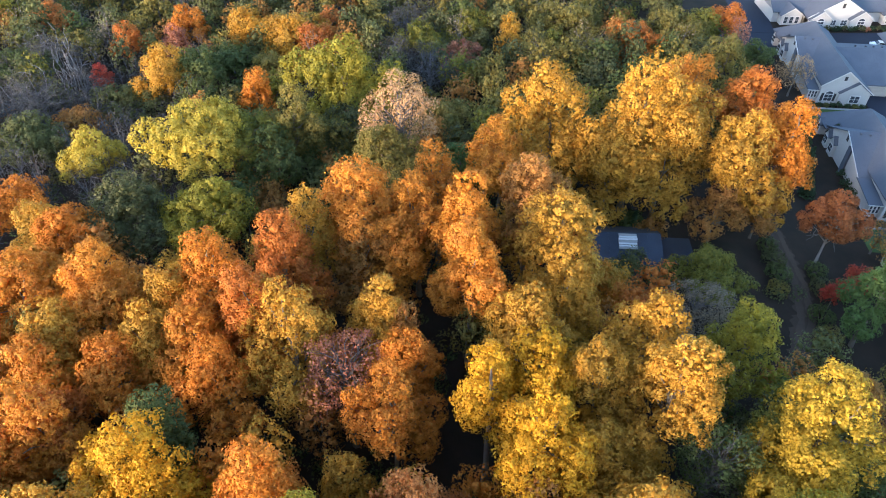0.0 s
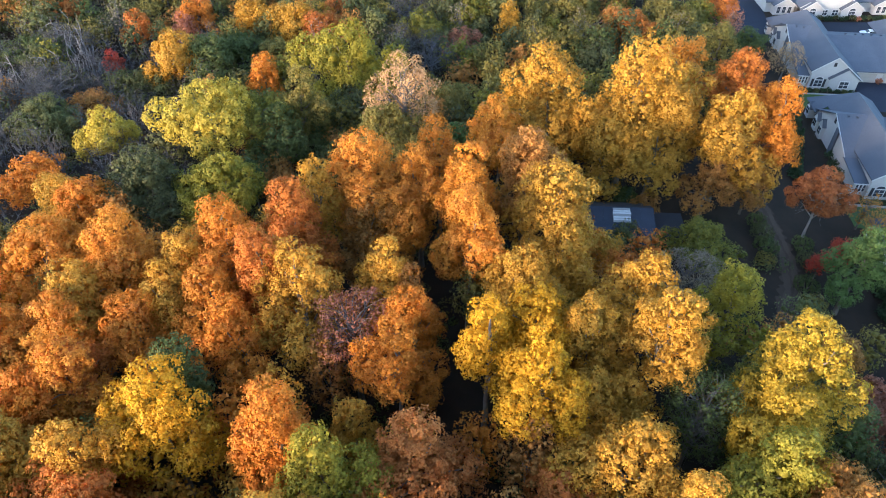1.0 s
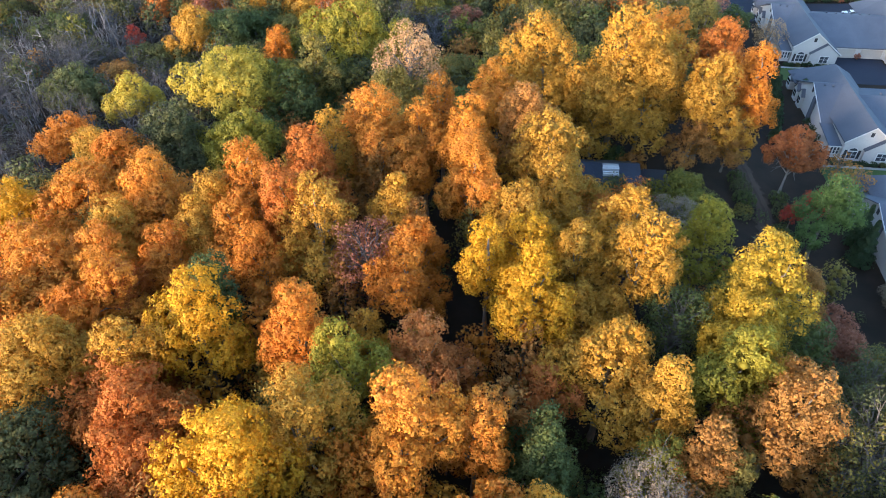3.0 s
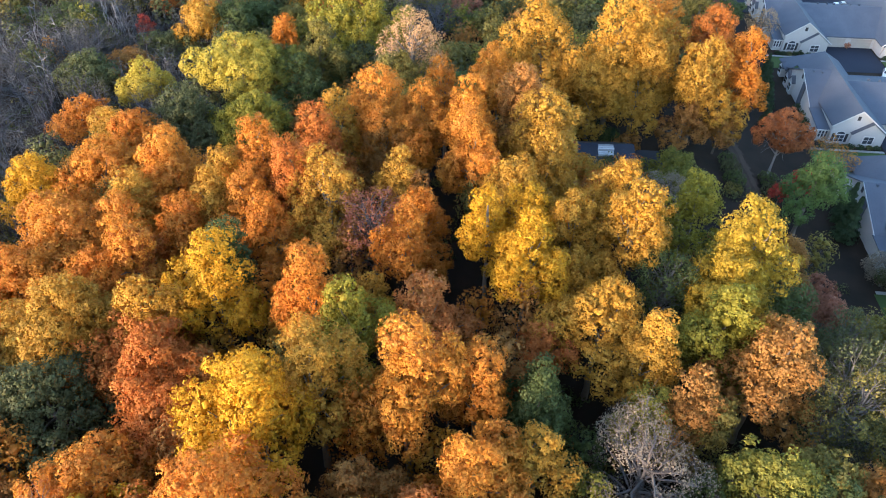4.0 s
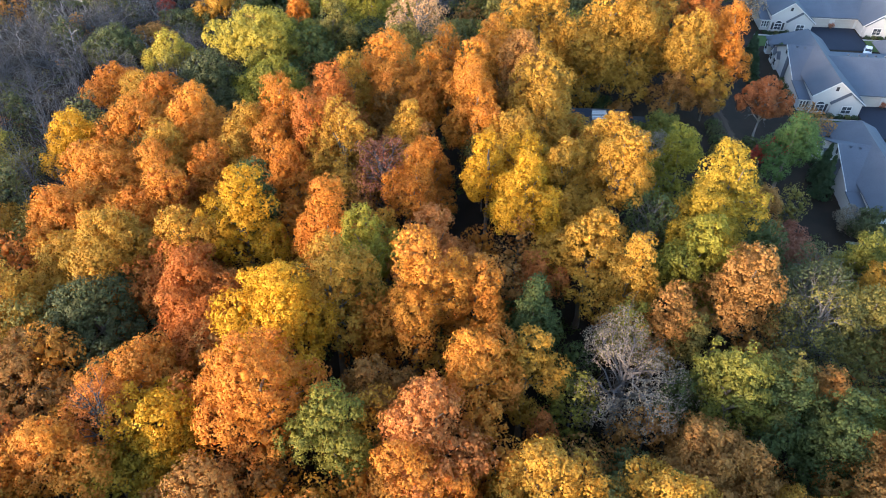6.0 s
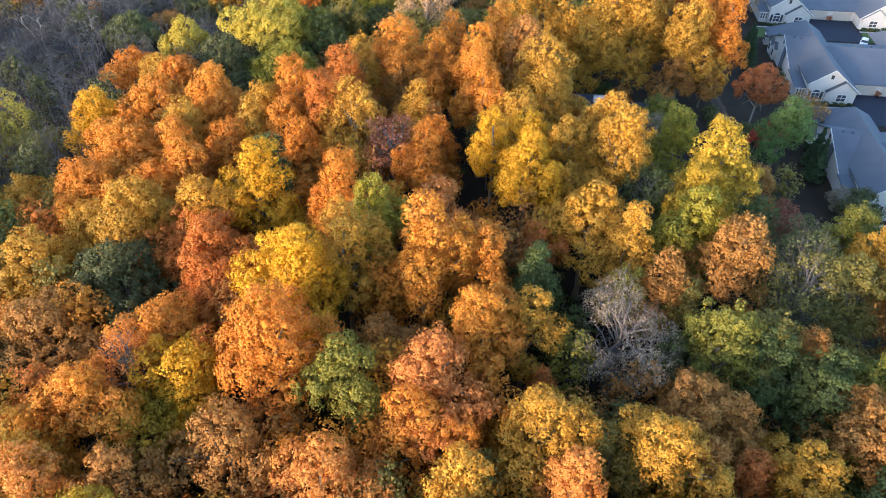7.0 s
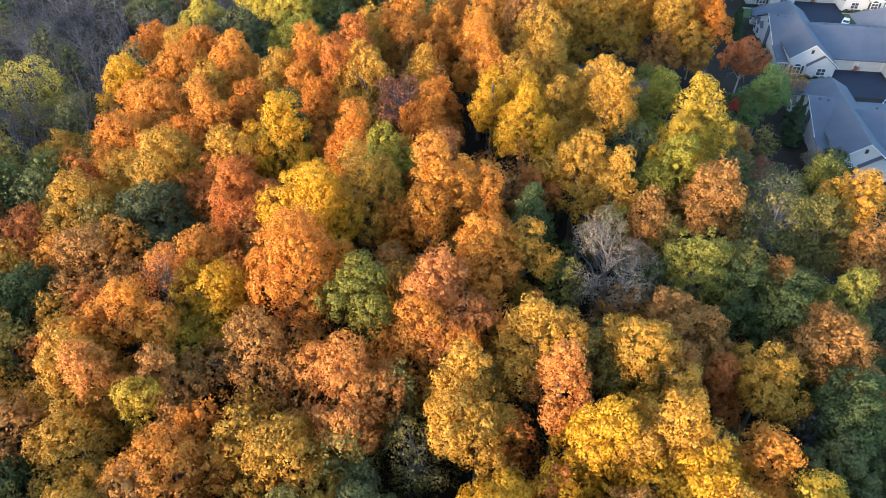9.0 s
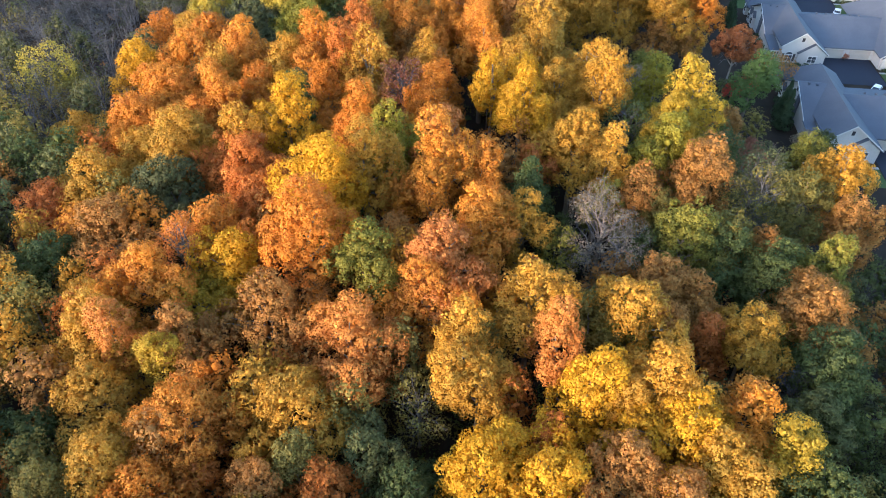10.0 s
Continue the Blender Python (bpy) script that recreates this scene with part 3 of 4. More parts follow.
tree("green", 69.0, 140.4, 10.5, 3.6)
tree("blush", 76.2, 134.5, 10.0, 3.2, "bare", 1.2)
tree("maroon", 69.6, 153.0, 10.0, 3.2, "sparse")
tree("greybare", 67.9, 51.3, 6.0, 3.0, "bare", 1.0)
tree("greygreen", 67.8, 48.2, 8.0, 3.0)


def snag(x, y, height, lean):
    """A leafless dead tree: pale forked stems that thin out to bare twigs."""
    TREE_COUNT[0] += 1
    rng = np.random.default_rng(9000 + TREE_COUNT[0])
    root = thing("dead_tree", pose(x, y, ground_height(x, y) - 0.1, 0, 0, rng.uniform(0, 360)), "leafless dead tree with pale grey forked stems", "tree", "dead trees of the thicket")
    stems, twigs = Tubes(5), Tubes(3)
    for k in range(3):
        top = Vector((lean * math.cos(2.1 * k) * height * 0.22, lean * math.sin(2.1 * k) * height * 0.22, height * rng.uniform(0.75, 1.0)))
        path = bent(Vector((0, 0, 0.0)), top, rng, 0.07, 5)
        stems.limb(path, [0.17, 0.14, 0.11, 0.085, 0.06, 0.025])
        for _ in range(5):
            i = rng.integers(2, 6)
            tip = path[i] + Vector(unit(rng.normal(0, 1, 3) + np.array([0, 0, 1.1]))) * (height * rng.uniform(0.12, 0.3))
            arm = bent(path[i], tip, rng, 0.12, 3)
            stems.limb(arm, [0.065, 0.05, 0.035, 0.015])
            for _ in range(3):
                q = arm[rng.integers(1, 4)]
                twigs.limb([q, q + Vector(unit(rng.normal(0, 1, 3) + np.array([0, 0, 0.8]))) * rng.uniform(0.6, 1.6)], [0.025, 0.008])
    stems.f += [tuple(i + len(stems.v) for i in f) for f in twigs.f]
    stems.v += twigs.v
    child("trunk", stems.mesh("trunk", DEAD_BARK), root)
    return root


SNAGS = [(-81.0, 117.8, 10.5, 1.0), (-86.7, 124.7, 9.0, 0.6), (-86.7, 116.7, 12.0, 1.2), (-87.7, 113.4, 8.5, 0.8), (-91.6, 117.8, 11.0, 1.0), (-78.6, 128.9, 10.5, 0.6), (-95.6, 147.0, 9.0, 1.2), (-87.7, 144.0, 12.0, 0.8), (-95.5, 128.4, 8.5, 1.0), (-78.9, 134.9, 11.0, 0.6), (-96.0, 103.7, 10.5, 1.0), (-94.3, 111.5, 9.0, 0.6), (-93.0, 119.9, 12.0, 1.2), (-91.5, 129.0, 8.5, 0.8), (-82.6, 124.4, 11.0, 1.0), (-106.6, 128.9, 10.5, 0.6), (-88.8, 135.5, 9.0, 1.2), (-80.1, 133.9, 12.0, 0.8), (-103.2, 138.8, 8.5, 1.0), (-84.3, 103.7, 11.0, 0.6)]
for dx, dy, dh, dl in SNAGS:
    snag(dx, dy, dh, dl)

# ---- houses ----
SIDING = surface("white_siding", (0.50, 0.485, 0.465), (0.45, 0.44, 0.425), 0.4, 5.0, 0.7, 0.1)
TRIM = surface("white_trim", (0.62, 0.61, 0.60), (0.57, 0.56, 0.55), 0.6, 8.0, 0.55, 0.05)
SHINGLE = surface("grey_shingles", (0.108, 0.120, 0.145), (0.090, 0.101, 0.124), 0.25, 3.5, 0.9, 0.35)
DARK = surface("dark_shutter", (0.03, 0.03, 0.035), (0.045, 0.045, 0.05), 2.0, 12.0, 0.6, 0.1)
DOORS = surface("garage_door_paint", (0.44, 0.40, 0.36), (0.40, 0.37, 0.33), 0.8, 6.0, 0.6, 0.1)
ASPHALT = surface("asphalt", (0.023, 0.027, 0.040), (0.032, 0.036, 0.050), 0.09, 2.5, 0.85, 0.25)
CONCRETE = surface("concrete", (0.36, 0.35, 0.33), (0.30, 0.29, 0.28), 0.5, 5.0, 0.85, 0.2)
LAWN = surface("lawn", (0.055, 0.095, 0.028), (0.075, 0.105, 0.035), 0.25, 4.0, 0.95, 0.5)
DIRT = surface("dirt", (0.092, 0.062, 0.044), (0.07, 0.048, 0.035), 0.3, 3.0, 0.95, 0.4)
TIN = surface("tin_roof", (0.038, 0.046, 0.064), (0.028, 0.034, 0.048), 0.35, 4.0, 0.45, 0.2, 0.4)
CAR_WHITE = surface("white_car_paint", (0.78, 0.78, 0.78), (0.74, 0.74, 0.75), 0.8, 9.0, 0.25, 0.0)
RUBBER = surface("rubber", (0.02, 0.02, 0.02), (0.03, 0.03, 0.03), 2.0, 9.0, 0.85, 0.1)
STEEL = surface("brushed_metal", (0.45, 0.45, 0.46), (0.38, 0.38, 0.40), 2.0, 12.0, 0.35, 0.05, 0.8)
GLASS, gn, gl, gp = material("window_glass")
gp.inputs["Base Color"].default_value, gp.inputs["Roughness"].default_value = (0.05, 0.06, 0.075, 1), 0.06
gp.inputs["Specular IOR Level"].default_value = 0.7


def prism(name, outline, a, b, axis, mat):
    """A solid from an outline of (p, z) pairs, pushed from a to b along the axis: 'v' (outline in u) or 'u' (outline in v)."""
    k = len(outline)
    put = (lambda p, z, d: (p, d, z)) if axis == "v" else (lambda p, z, d: (d, p, z))
    verts = [put(p, z, d) for d in (a, b) for p, z in outline]
    faces = [tuple(range(k)), tuple(range(2 * k - 1, k - 1, -1))] + [(i, (i + 1) % k, k + (i + 1) % k, k + i) for i in range(k)]
    me = mesh_from(name, verts, faces, mat)
    bm = bmesh.new()
    bm.from_mesh(me)
    bmesh.ops.recalc_face_normals(bm, faces=bm.faces)
    bm.to_mesh(me)
    bm.free()
    return me


def block(name, lo, hi, mat, bevel=0.0):
    """A box between two corners, its edges worn round by bevel."""
    bm = bmesh.new()
    bmesh.ops.create_cube(bm, size=1)
    for v in bm.verts:
        v.co = [lo[i] + (hi[i] - lo[i]) * (v.co[i] + 0.5) for i in range(3)]
    if bevel:
        bmesh.ops.bevel(bm, geom=bm.edges[:], offset=bevel, segments=2, affect="EDGES")
    me = bpy.data.meshes.new(name)
    bm.to_mesh(me)
    bm.free()
    me.materials.append(mat)
    return me


def slab(name, corners, thick, mat):
    """A sheet of a roof: four or three corners and its thickness downwards."""
    k = len(corners)
    verts = [tuple(c) for c in corners] + [(c[0], c[1], c[2] - thick) for c in corners]
    faces = [tuple(range(k)), tuple(range(2 * k - 1, k - 1, -1))] + [(i, k + i, k + (i + 1) % k, (i + 1) % k) for i in range(k)]
    me = mesh_from(name, verts, faces, mat)
    bm = bmesh.new()
    bm.from_mesh(me)
    bmesh.ops.recalc_face_normals(bm, faces=bm.faces)
    bm.to_mesh(me)
    bm.free()
    return me


def window(parent, at, width, height, columns=2, rows=2, arch=False, shutters=False):
    """A window on a wall that faces -y of its own pose: frame, muntins, panes; an arched head or shutters where the house has them."""
    frame_me = block("frame", (-width / 2 - 0.12, -0.07, -0.12), (width / 2 + 0.12, 0.02, height + 0.12), TRIM, 0.02)
    body = child("window", frame_me, parent, at)
    for i in range(columns):
        for j in range(rows):
            w, h = width / columns, height / rows
            x0, z0 = -width / 2 + i * w + 0.05, j * h + 0.05
            child("pane", block("pane", (x0, -0.085, z0), (x0 + w - 0.1, -0.073, z0 + h - 0.1), GLASS), body)
    if arch:
        k = 9
        outline = [(-width / 2 - 0.1, height + 0.1)] + [(-(width / 2 + 0.1) * math.cos(math.pi * i / k), height + 0.1 + 0.75 * math.sin(math.pi * i / k)) for i in range(1, k)] + [(width / 2 + 0.1, height + 0.1)]
        child("arched_head", prism("arched_head", outline, -0.07, 0.02, "v", TRIM), body)
        inner = [(p * 0.8, height + 0.18 + (z - height - 0.1) * 0.75) for p, z in outline]
        child("pane", prism("pane", inner, -0.085, -0.06, "v", GLASS), body)
    if shutters:
        for s in (-1, 1):
            x0 = s * (width / 2 + 0.42)
            child("shutter", block("shutter", (x0 - 0.26, -0.06, -0.05), (x0 + 0.26, 0.02, height + 0.25), DARK, 0.015), body, None, "dark louvred shutter")
    return body


def house(x, y, sides=(1, -1), label="white single-storey twin house with grey shingled roof"):
    """A twin house: two gabled wings with garages between them. u runs along the front, v to the back."""
    root = thing("house", pose(x, y, 0.4, 0, 0, -6.2), label, "house", "twin houses of the estate")
    for side in sides:
        unit_at = pose(0, 0, 0) if side == 1 else pose(12.5, 0, 0) @ Matrix.Diagonal((-1, 1, 1, 1))

        def add(name, me, at=None, text=""):
            if side == -1:
                me.transform(unit_at)
                me.flip_normals()
            return child(name, me, root, at, text)

        # walls
        add("wall", prism("wall", [(-10.4, 0), (0, 0), (0, 3.0), (-6.2, 7.7), (-10.4, 4.5)], 0.0, 25.0, "v", SIDING))
        add("wall", prism("wall", [(8.9, 0), (25, 0), (25, 3.4), (17, 7.1), (8.9, 3.7)], -12.2, -10.4, "u", SIDING))
        add("wall", block("wall", (-12.3, 1.0, 0), (-10.4, 8.9, 2.9), SIDING))
        add("gable_wall", prism("gable_wall", [(-6.5, 0), (-0.25, 0), (-0.25, 2.9), (-3.3, 5.2), (-6.5, 2.8)], -0.55, 0.0, "v", SIDING), None, "projecting white gable")
        # roofs
        add("roof", slab("roof", [(-6.2, -0.5, 7.9), (-6.2, 25, 7.9), (-10.8, 25, 4.45), (-10.8, -0.5, 4.45)], 0.22, SHINGLE))
        add("roof", slab("roof", [(-6.2, -0.5, 7.9), (0.45, -0.5, 2.9), (0.45, 25, 2.9), (-6.2, 25, 7.9)], 0.22, SHINGLE))
        add("roof", slab("roof", [(-6.2, 25, 7.9), (0.45, 31, 2.9), (-12.8, 31, 2.9)], 0.22, SHINGLE))
        add("roof", slab("roof", [(-6.2, 25, 7.9), (-12.8, 31, 2.9), (-12.8, 25.0, 2.9)], 0.22, SHINGLE))
        add("roof", slab("roof", [(-6.2, 25, 7.9), (0.45, 25.0, 2.9), (0.45, 31, 2.9)], 0.22, SHINGLE))
        add("roof", slab("roof", [(-12.7, 17, 7.45), (-6.6, 17, 7.45), (-6.6, 7.4, 3.75), (-12.7, 7.4, 3.75)], 0.2, SHINGLE))
        add("roof", slab("roof", [(-12.7, 17, 7.45), (-12.7, 25.6, 3.4), (-6.6, 25.6, 3.4), (-6.6, 17, 7.45)], 0.2, SHINGLE))
        add("roof", slab("roof", [(-12.9, 7.6, 3.72), (-10.3, 7.6, 3.72), (-10.3, 0.5, 2.95), (-12.9, 0.5, 2.95)], 0.16, SHINGLE))
        add("roof", slab("roof", [(-3.3, -0.9, 5.5), (-3.3, 1.5, 5.5), (0.1, 1.5, 2.95), (0.1, -0.9, 2.95)], 0.14, SHINGLE))
        add("roof", slab("roof", [(-3.3, -0.9, 5.5), (-6.7, -0.9, 2.95), (-6.7, 1.5, 2.95), (-3.3, 1.5, 5.5)], 0.14, SHINGLE))
        # rake boards and gutters
        add("rake_board", slab("rake_board", [(-6.2, -0.56, 7.93), (0.5, -0.56, 2.9), (0.5, -0.48, 2.9), (-6.2, -0.48, 7.93)], 0.26, TRIM))
        add("rake_board", slab("rake_board", [(-6.2, -0.56, 7.93), (-6.2, -0.48, 7.93), (-10.85, -0.48, 4.44), (-10.85, -0.56, 4.44)], 0.26, TRIM))
        add("rake_board", slab("rake_board", [(-12.76, 17, 7.48), (-12.68, 17, 7.48), (-12.68, 7.4, 3.77), (-12.76, 7.4, 3.77)], 0.22, TRIM))
        add("gutter", block("gutter", (-13.0, 0.38, 2.72), (-10.3, 0.5, 2.9), TRIM, 0.02))
        # side bays on the wood side
        for v, w, h in ((20.4, 2.0, 4.0), (23.4, 1.9, 3.7), (28.4, 1.8, 3.4)):
            add("bay", prism("bay", [(v - w / 2, 0), (v + w / 2, 0), (v + w / 2, h - 1.2), (v, h), (v - w / 2, h - 1.2)], -12.85, -10.6, "u", SIDING))
            add("bay_roof", slab("bay_roof", [(-13.0, v, h + 0.12), (-10.6, v, h + 0.12), (-10.6, v - w / 2 - 0.2, h - 1.25), (-13.0, v - w / 2 - 0.2, h - 1.25)], 0.1, SHINGLE))
            add("bay_roof", slab("bay_roof", [(-13.0, v, h + 0.12), (-13.0, v + w / 2 + 0.2, h - 1.25), (-10.6, v + w / 2 + 0.2, h - 1.25), (-10.6, v, h + 0.12)], 0.1, SHINGLE))
            window(root, unit_at @ pose(-12.85, v, 0.8, 0, 0, -90), 1.5, 1.5)
        add("attic_vent", block("attic_vent", (-12.28, 16.65, 5.3), (-12.2, 17.35, 6.5), DARK, 0.01), None, "dark attic vent")
        # dark grey upright box on the side wall
        add("chimney_chase", block("chimney_chase", (-12.6, 13.6, 0), (-12.2, 14.9, 5.6), SHINGLE, 0.02))
        # front openings
        window(root, unit_at @ pose(-8.4, 0, 0.7), 1.7, 1.55, 2, 2, True, True)
        window(root, unit_at @ pose(-3.1, -0.55, 0.8), 1.9, 1.6, 2, 2)
        add("attic_vent", block("attic_vent", (-6.5, -0.05, 5.6), (-5.9, 0.02, 6.5), DARK, 0.01), None, "dark attic vent")
        for k in range(3):
            window(root, unit_at @ pose(-11.95 + 0.62 * k, 1.0, 0.9), 0.46, 1.5, 1, 2)
        # garage half
        add("wall", prism("wall", [(4.5, 0), (24, 0), (24, 2.8), (15.5, 5.8), (4.5, 2.8)], 0.0, 6.25, "u", SIDING))
        add("roof", slab("roof", [(-3.9, 15.5, 6.05), (6.25, 15.5, 6.05), (6.25, 3.9, 2.85), (0.2, 3.9, 2.85)], 0.2, SHINGLE))
        add("roof", slab("roof", [(-3.9, 15.5, 6.05), (0.2, 24.6, 2.85), (6.25, 24.6, 2.85), (6.25, 15.5, 6.05)], 0.2, SHINGLE))
        door = add("garage_door", block("garage_door", (0.7, 4.38, 0.02), (5.6, 4.47, 2.25), DOORS, 0.02), None, "beige sectional garage door")
        for k in range(4):
            w0 = 0.8
            me = block("panel", (w0, 4.352, 0.08 + 0.55 * k), (5.5, 4.378, 0.52 + 0.55 * k), DOORS, 0.012)
            if side == -1:
                me.transform(unit_at)
                me.flip_normals()
            child("panel", me, door)
        # small vents on the roofs
        for u, v, z in ((1.2, 17.0, 5.6), (3.4, 16.8, 5.65), (5.3, 17.2, 5.5), (-9.0, 16.2, 7.15), (-10.6, 16.4, 7.2)):
            add("roof_vent", block("roof_vent", (u - 0.2, v - 0.2, z - 0.1), (u + 0.2, v + 0.2, z + 0.35), SHINGLE, 0.05))
    return root


house(86.3, 90.4)
house(91.6, 130.4)
house(81.0, 50.4)


def front_house(x, y):
    """A house seen from its front: one wide gable with two lower ones before it, and a gabled wing to each side."""
    root = thing("house", pose(x, y, 0.4), "white house with a wide front gable and grey shingled roof", "house", "houses across the estate road")

    def gable(name, middle, width, eaves, peak, v0, v1, over=0.4):
        """A gabled body from v0 to v1, its roof slopes and white rake boards."""
        w, rise = width / 2, (peak - eaves) / (width / 2)
        child(name, prism(name, [(middle - w, 0), (middle + w, 0), (middle + w, eaves), (middle, peak), (middle - w, eaves)], v0, v1, "v", SIDING), root)
        for s in (-1, 1):
            foot, low = middle + s * (w + over), eaves - over * rise
            quad = [(middle, v0 - 0.35, peak + 0.2), (foot, v0 - 0.35, low + 0.2), (foot, v1, low + 0.2), (middle, v1, peak + 0.2)]
            child("roof", slab("roof", quad if s == 1 else quad[::-1], 0.18, SHINGLE), root)
            board = [(middle, v0 - 0.42, peak + 0.22), (foot, v0 - 0.42, low + 0.22), (foot, v0 - 0.36, low + 0.22), (middle, v0 - 0.36, peak + 0.22)]
            child("rake_board", slab("rake_board", board if s == 1 else board[::-1], 0.24, TRIM), root)

    gable("wall", 0.0, 16.0, 2.9, 7.6, 0.0, 14.0)
    gable("gable_wall", -5.2, 5.6, 2.6, 4.7, -1.1, 2.0, 0.3)
    gable("gable_wall", 5.2, 5.6, 2.6, 4.7, -1.1, 2.0, 0.3)
    gable("wall", -11.4, 5.2, 2.6, 4.4, 1.8, 12.0)
    gable("wall", 15.2, 5.2, 2.6, 4.4, 1.8, 12.0)
    child("roof", slab("roof", [(-16, 10, 6.4), (18, 10, 6.4), (18, 3.2, 2.9), (-16, 3.2, 2.9)], 0.2, SHINGLE), root)
    child("roof", slab("roof", [(-16, 10, 6.4), (-16, 17, 2.9), (18, 17, 2.9), (18, 10, 6.4)], 0.2, SHINGLE), root)
    child("wall", block("wall", (-15.6, 3.8, 0), (17.6, 16.5, 2.8), SIDING), root)
    child("attic_vent", block("attic_vent", (-0.35, -0.06, 5.2), (0.35, 0.02, 6.4), DARK, 0.01), root, None, "dark attic vent")
    for u in (-5.2, 5.2):
        window(root, pose(u, -1.1, 0.7), 1.7, 1.5, 2, 2, True)
    for u in (-1.4, 1.4):
        window(root, pose(u, 0.0, 0.7), 1.5, 1.4)
    for u in (-11.4, 15.2):
        for k in (-1, 0, 1):
            window(root, pose(u + 1.45 * k, 1.8, 0.5), 0.95, 1.7, 1, 2)
    return root


front_house(101.8, 169.3)


# ---- paved ground of the estate ----
def flat(name, corners, z, thick, mat, label, category):
    ob = new(name, slab(name, [(x, y, z) for x, y in corners], thick, mat))
    return tagged(ob, label, category, "", "structure")


def local(x, y, points):
    c, s = math.cos(radians(-6.2)), math.sin(radians(-6.2))
    return [(x + u * c - v * s, y + u * s + v * c) for u, v in points]


for hx, hy in ((86.3, 90.4), (91.6, 130.4), (81.0, 50.4)):
    flat("driveway", local(hx, hy, [(0.6, 4.6), (0.2, -8.6), (12.3, -8.6), (11.9, 4.6)]), 0.44, 0.2, ASPHALT, "dark asphalt driveway between two garages", "driveway")
    flat("garden_walk", local(hx, hy, [(-14.2, -2.5), (0.1, -2.5), (0.1, -1.85), (-14.2, -1.85)]), 0.47, 0.15, CONCRETE, "pale concrete garden walk", "path")
    flat("garden_walk", local(hx, hy, [(12.4, -2.5), (26.7, -2.5), (26.7, -1.85), (12.4, -1.85)]), 0.47, 0.15, CONCRETE, "pale concrete garden walk", "path")
    flat("lawn", local(hx, hy, [(-14.6, -8.6), (0.05, -8.6), (0.05, -2.55), (-14.6, -2.55)]), 0.43, 0.2, LAWN, "mown green front lawn", "lawn")
    flat("lawn", local(hx, hy, [(12.45, -8.6), (27.0, -8.6), (27.0, -2.55), (12.45, -2.55)]), 0.43, 0.2, LAWN, "mown green front lawn", "lawn")
flat("road", [(62, 156), (160, 150), (160, 166), (62, 166.5)], 0.45, 0.2, ASPHALT, "dark asphalt estate road", "road")
flat("road", [(77, 166.6), (85, 166.5), (91, 205), (80, 205)], 0.44, 0.2, ASPHALT, "dark asphalt side street between houses", "road")
flat("road", [(126, -60), (134, -60), (150, 146), (140, 147)], 0.44, 0.2, ASPHALT, "dark asphalt estate road", "road")


def shrub(x, y, radius, height, colour, label, category="shrub", group="garden shrubs"):
    """A low leafy bush with short stems."""
    TREE_COUNT[0] += 1
    rng = np.random.default_rng(5000 + TREE_COUNT[0])
    z = ground_height(x, y)
    root = thing("shrub", pose(x, y, z - 0.05), label, category, group)
    stems = Tubes(5)
    for k in range(5):
        a = k * 1.257 + rng.uniform(-0.3, 0.3)
        stems.limb(bent(Vector((0, 0, 0)), Vector((math.cos(a) * radius * 0.5, math.sin(a) * radius * 0.5, height * 0.65)), rng, 0.1, 2), [0.05, 0.035, 0.015])
    child("stem", stems.mesh("stem", BARK), root)
    lobes = [(np.array([math.cos(a) * radius * 0.5, math.sin(a) * radius * 0.5, height * rng.uniform(0.35, 0.6)]), radius * 0.55) for a in np.arange(0, 6.2, 1.05)]
    lobes.append((np.array([0, 0, height * 0.65]), radius * 0.5))
    verts, faces = crown_foliage(rng, lobes, int(160 + 200 * radius * radius), 0.24, 0.17, 1)
    verts[:, 2] = np.clip(verts[:, 2], 0.06, height * 1.1)
    child("foliage", mesh_from("foliage", verts, faces, LEAVES[colour][0], True), root)
    return root


def hedge_row(hx, hy, flip=False):
    for k, (u, c) in enumerate(((-11.5, "conifer"), (-10.2, "conifer"), (-8.8, "greengrey"), (-7.4, "conifer"), (-6.2, "conifer"), (-4.2, "conifer"), (-2.6, "greengrey"), (-1.2, "conifer"))):
        q = 12.5 - u if flip else u
        px, py = local(hx, hy, [(q, -1.35)])[0]
        shrub(px, py, 0.62 if k != 4 else 0.8, 0.75 if k != 4 else 1.2, c, "clipped dark green shrub in front of a house", "shrub", "front garden shrubs")


for hx, hy in ((86.3, 90.4), (91.6, 130.4)):
    hedge_row(hx, hy)
    hedge_row(hx, hy, True)
    bx, by = local(hx, hy, [(6.25, 3.7)])[0]
    shrub(bx, by, 0.75, 1.7, "maroon", "round dark red bush between two garage doors", "shrub", "bushes between garages")

for k, sx in enumerate(np.arange(88.6, 119, 1.45)):
    shrub(float(sx), 167.9 - 0.25 * (k % 3), 0.75 + 0.2 * (k % 2), 1.0 + 0.35 * (k % 3 == 1), "maroon" if k == 14 else ("conifer", "greygreen", "conifer")[k % 3], "dark clipped bush in front of a white house", "shrub", "front garden shrubs")


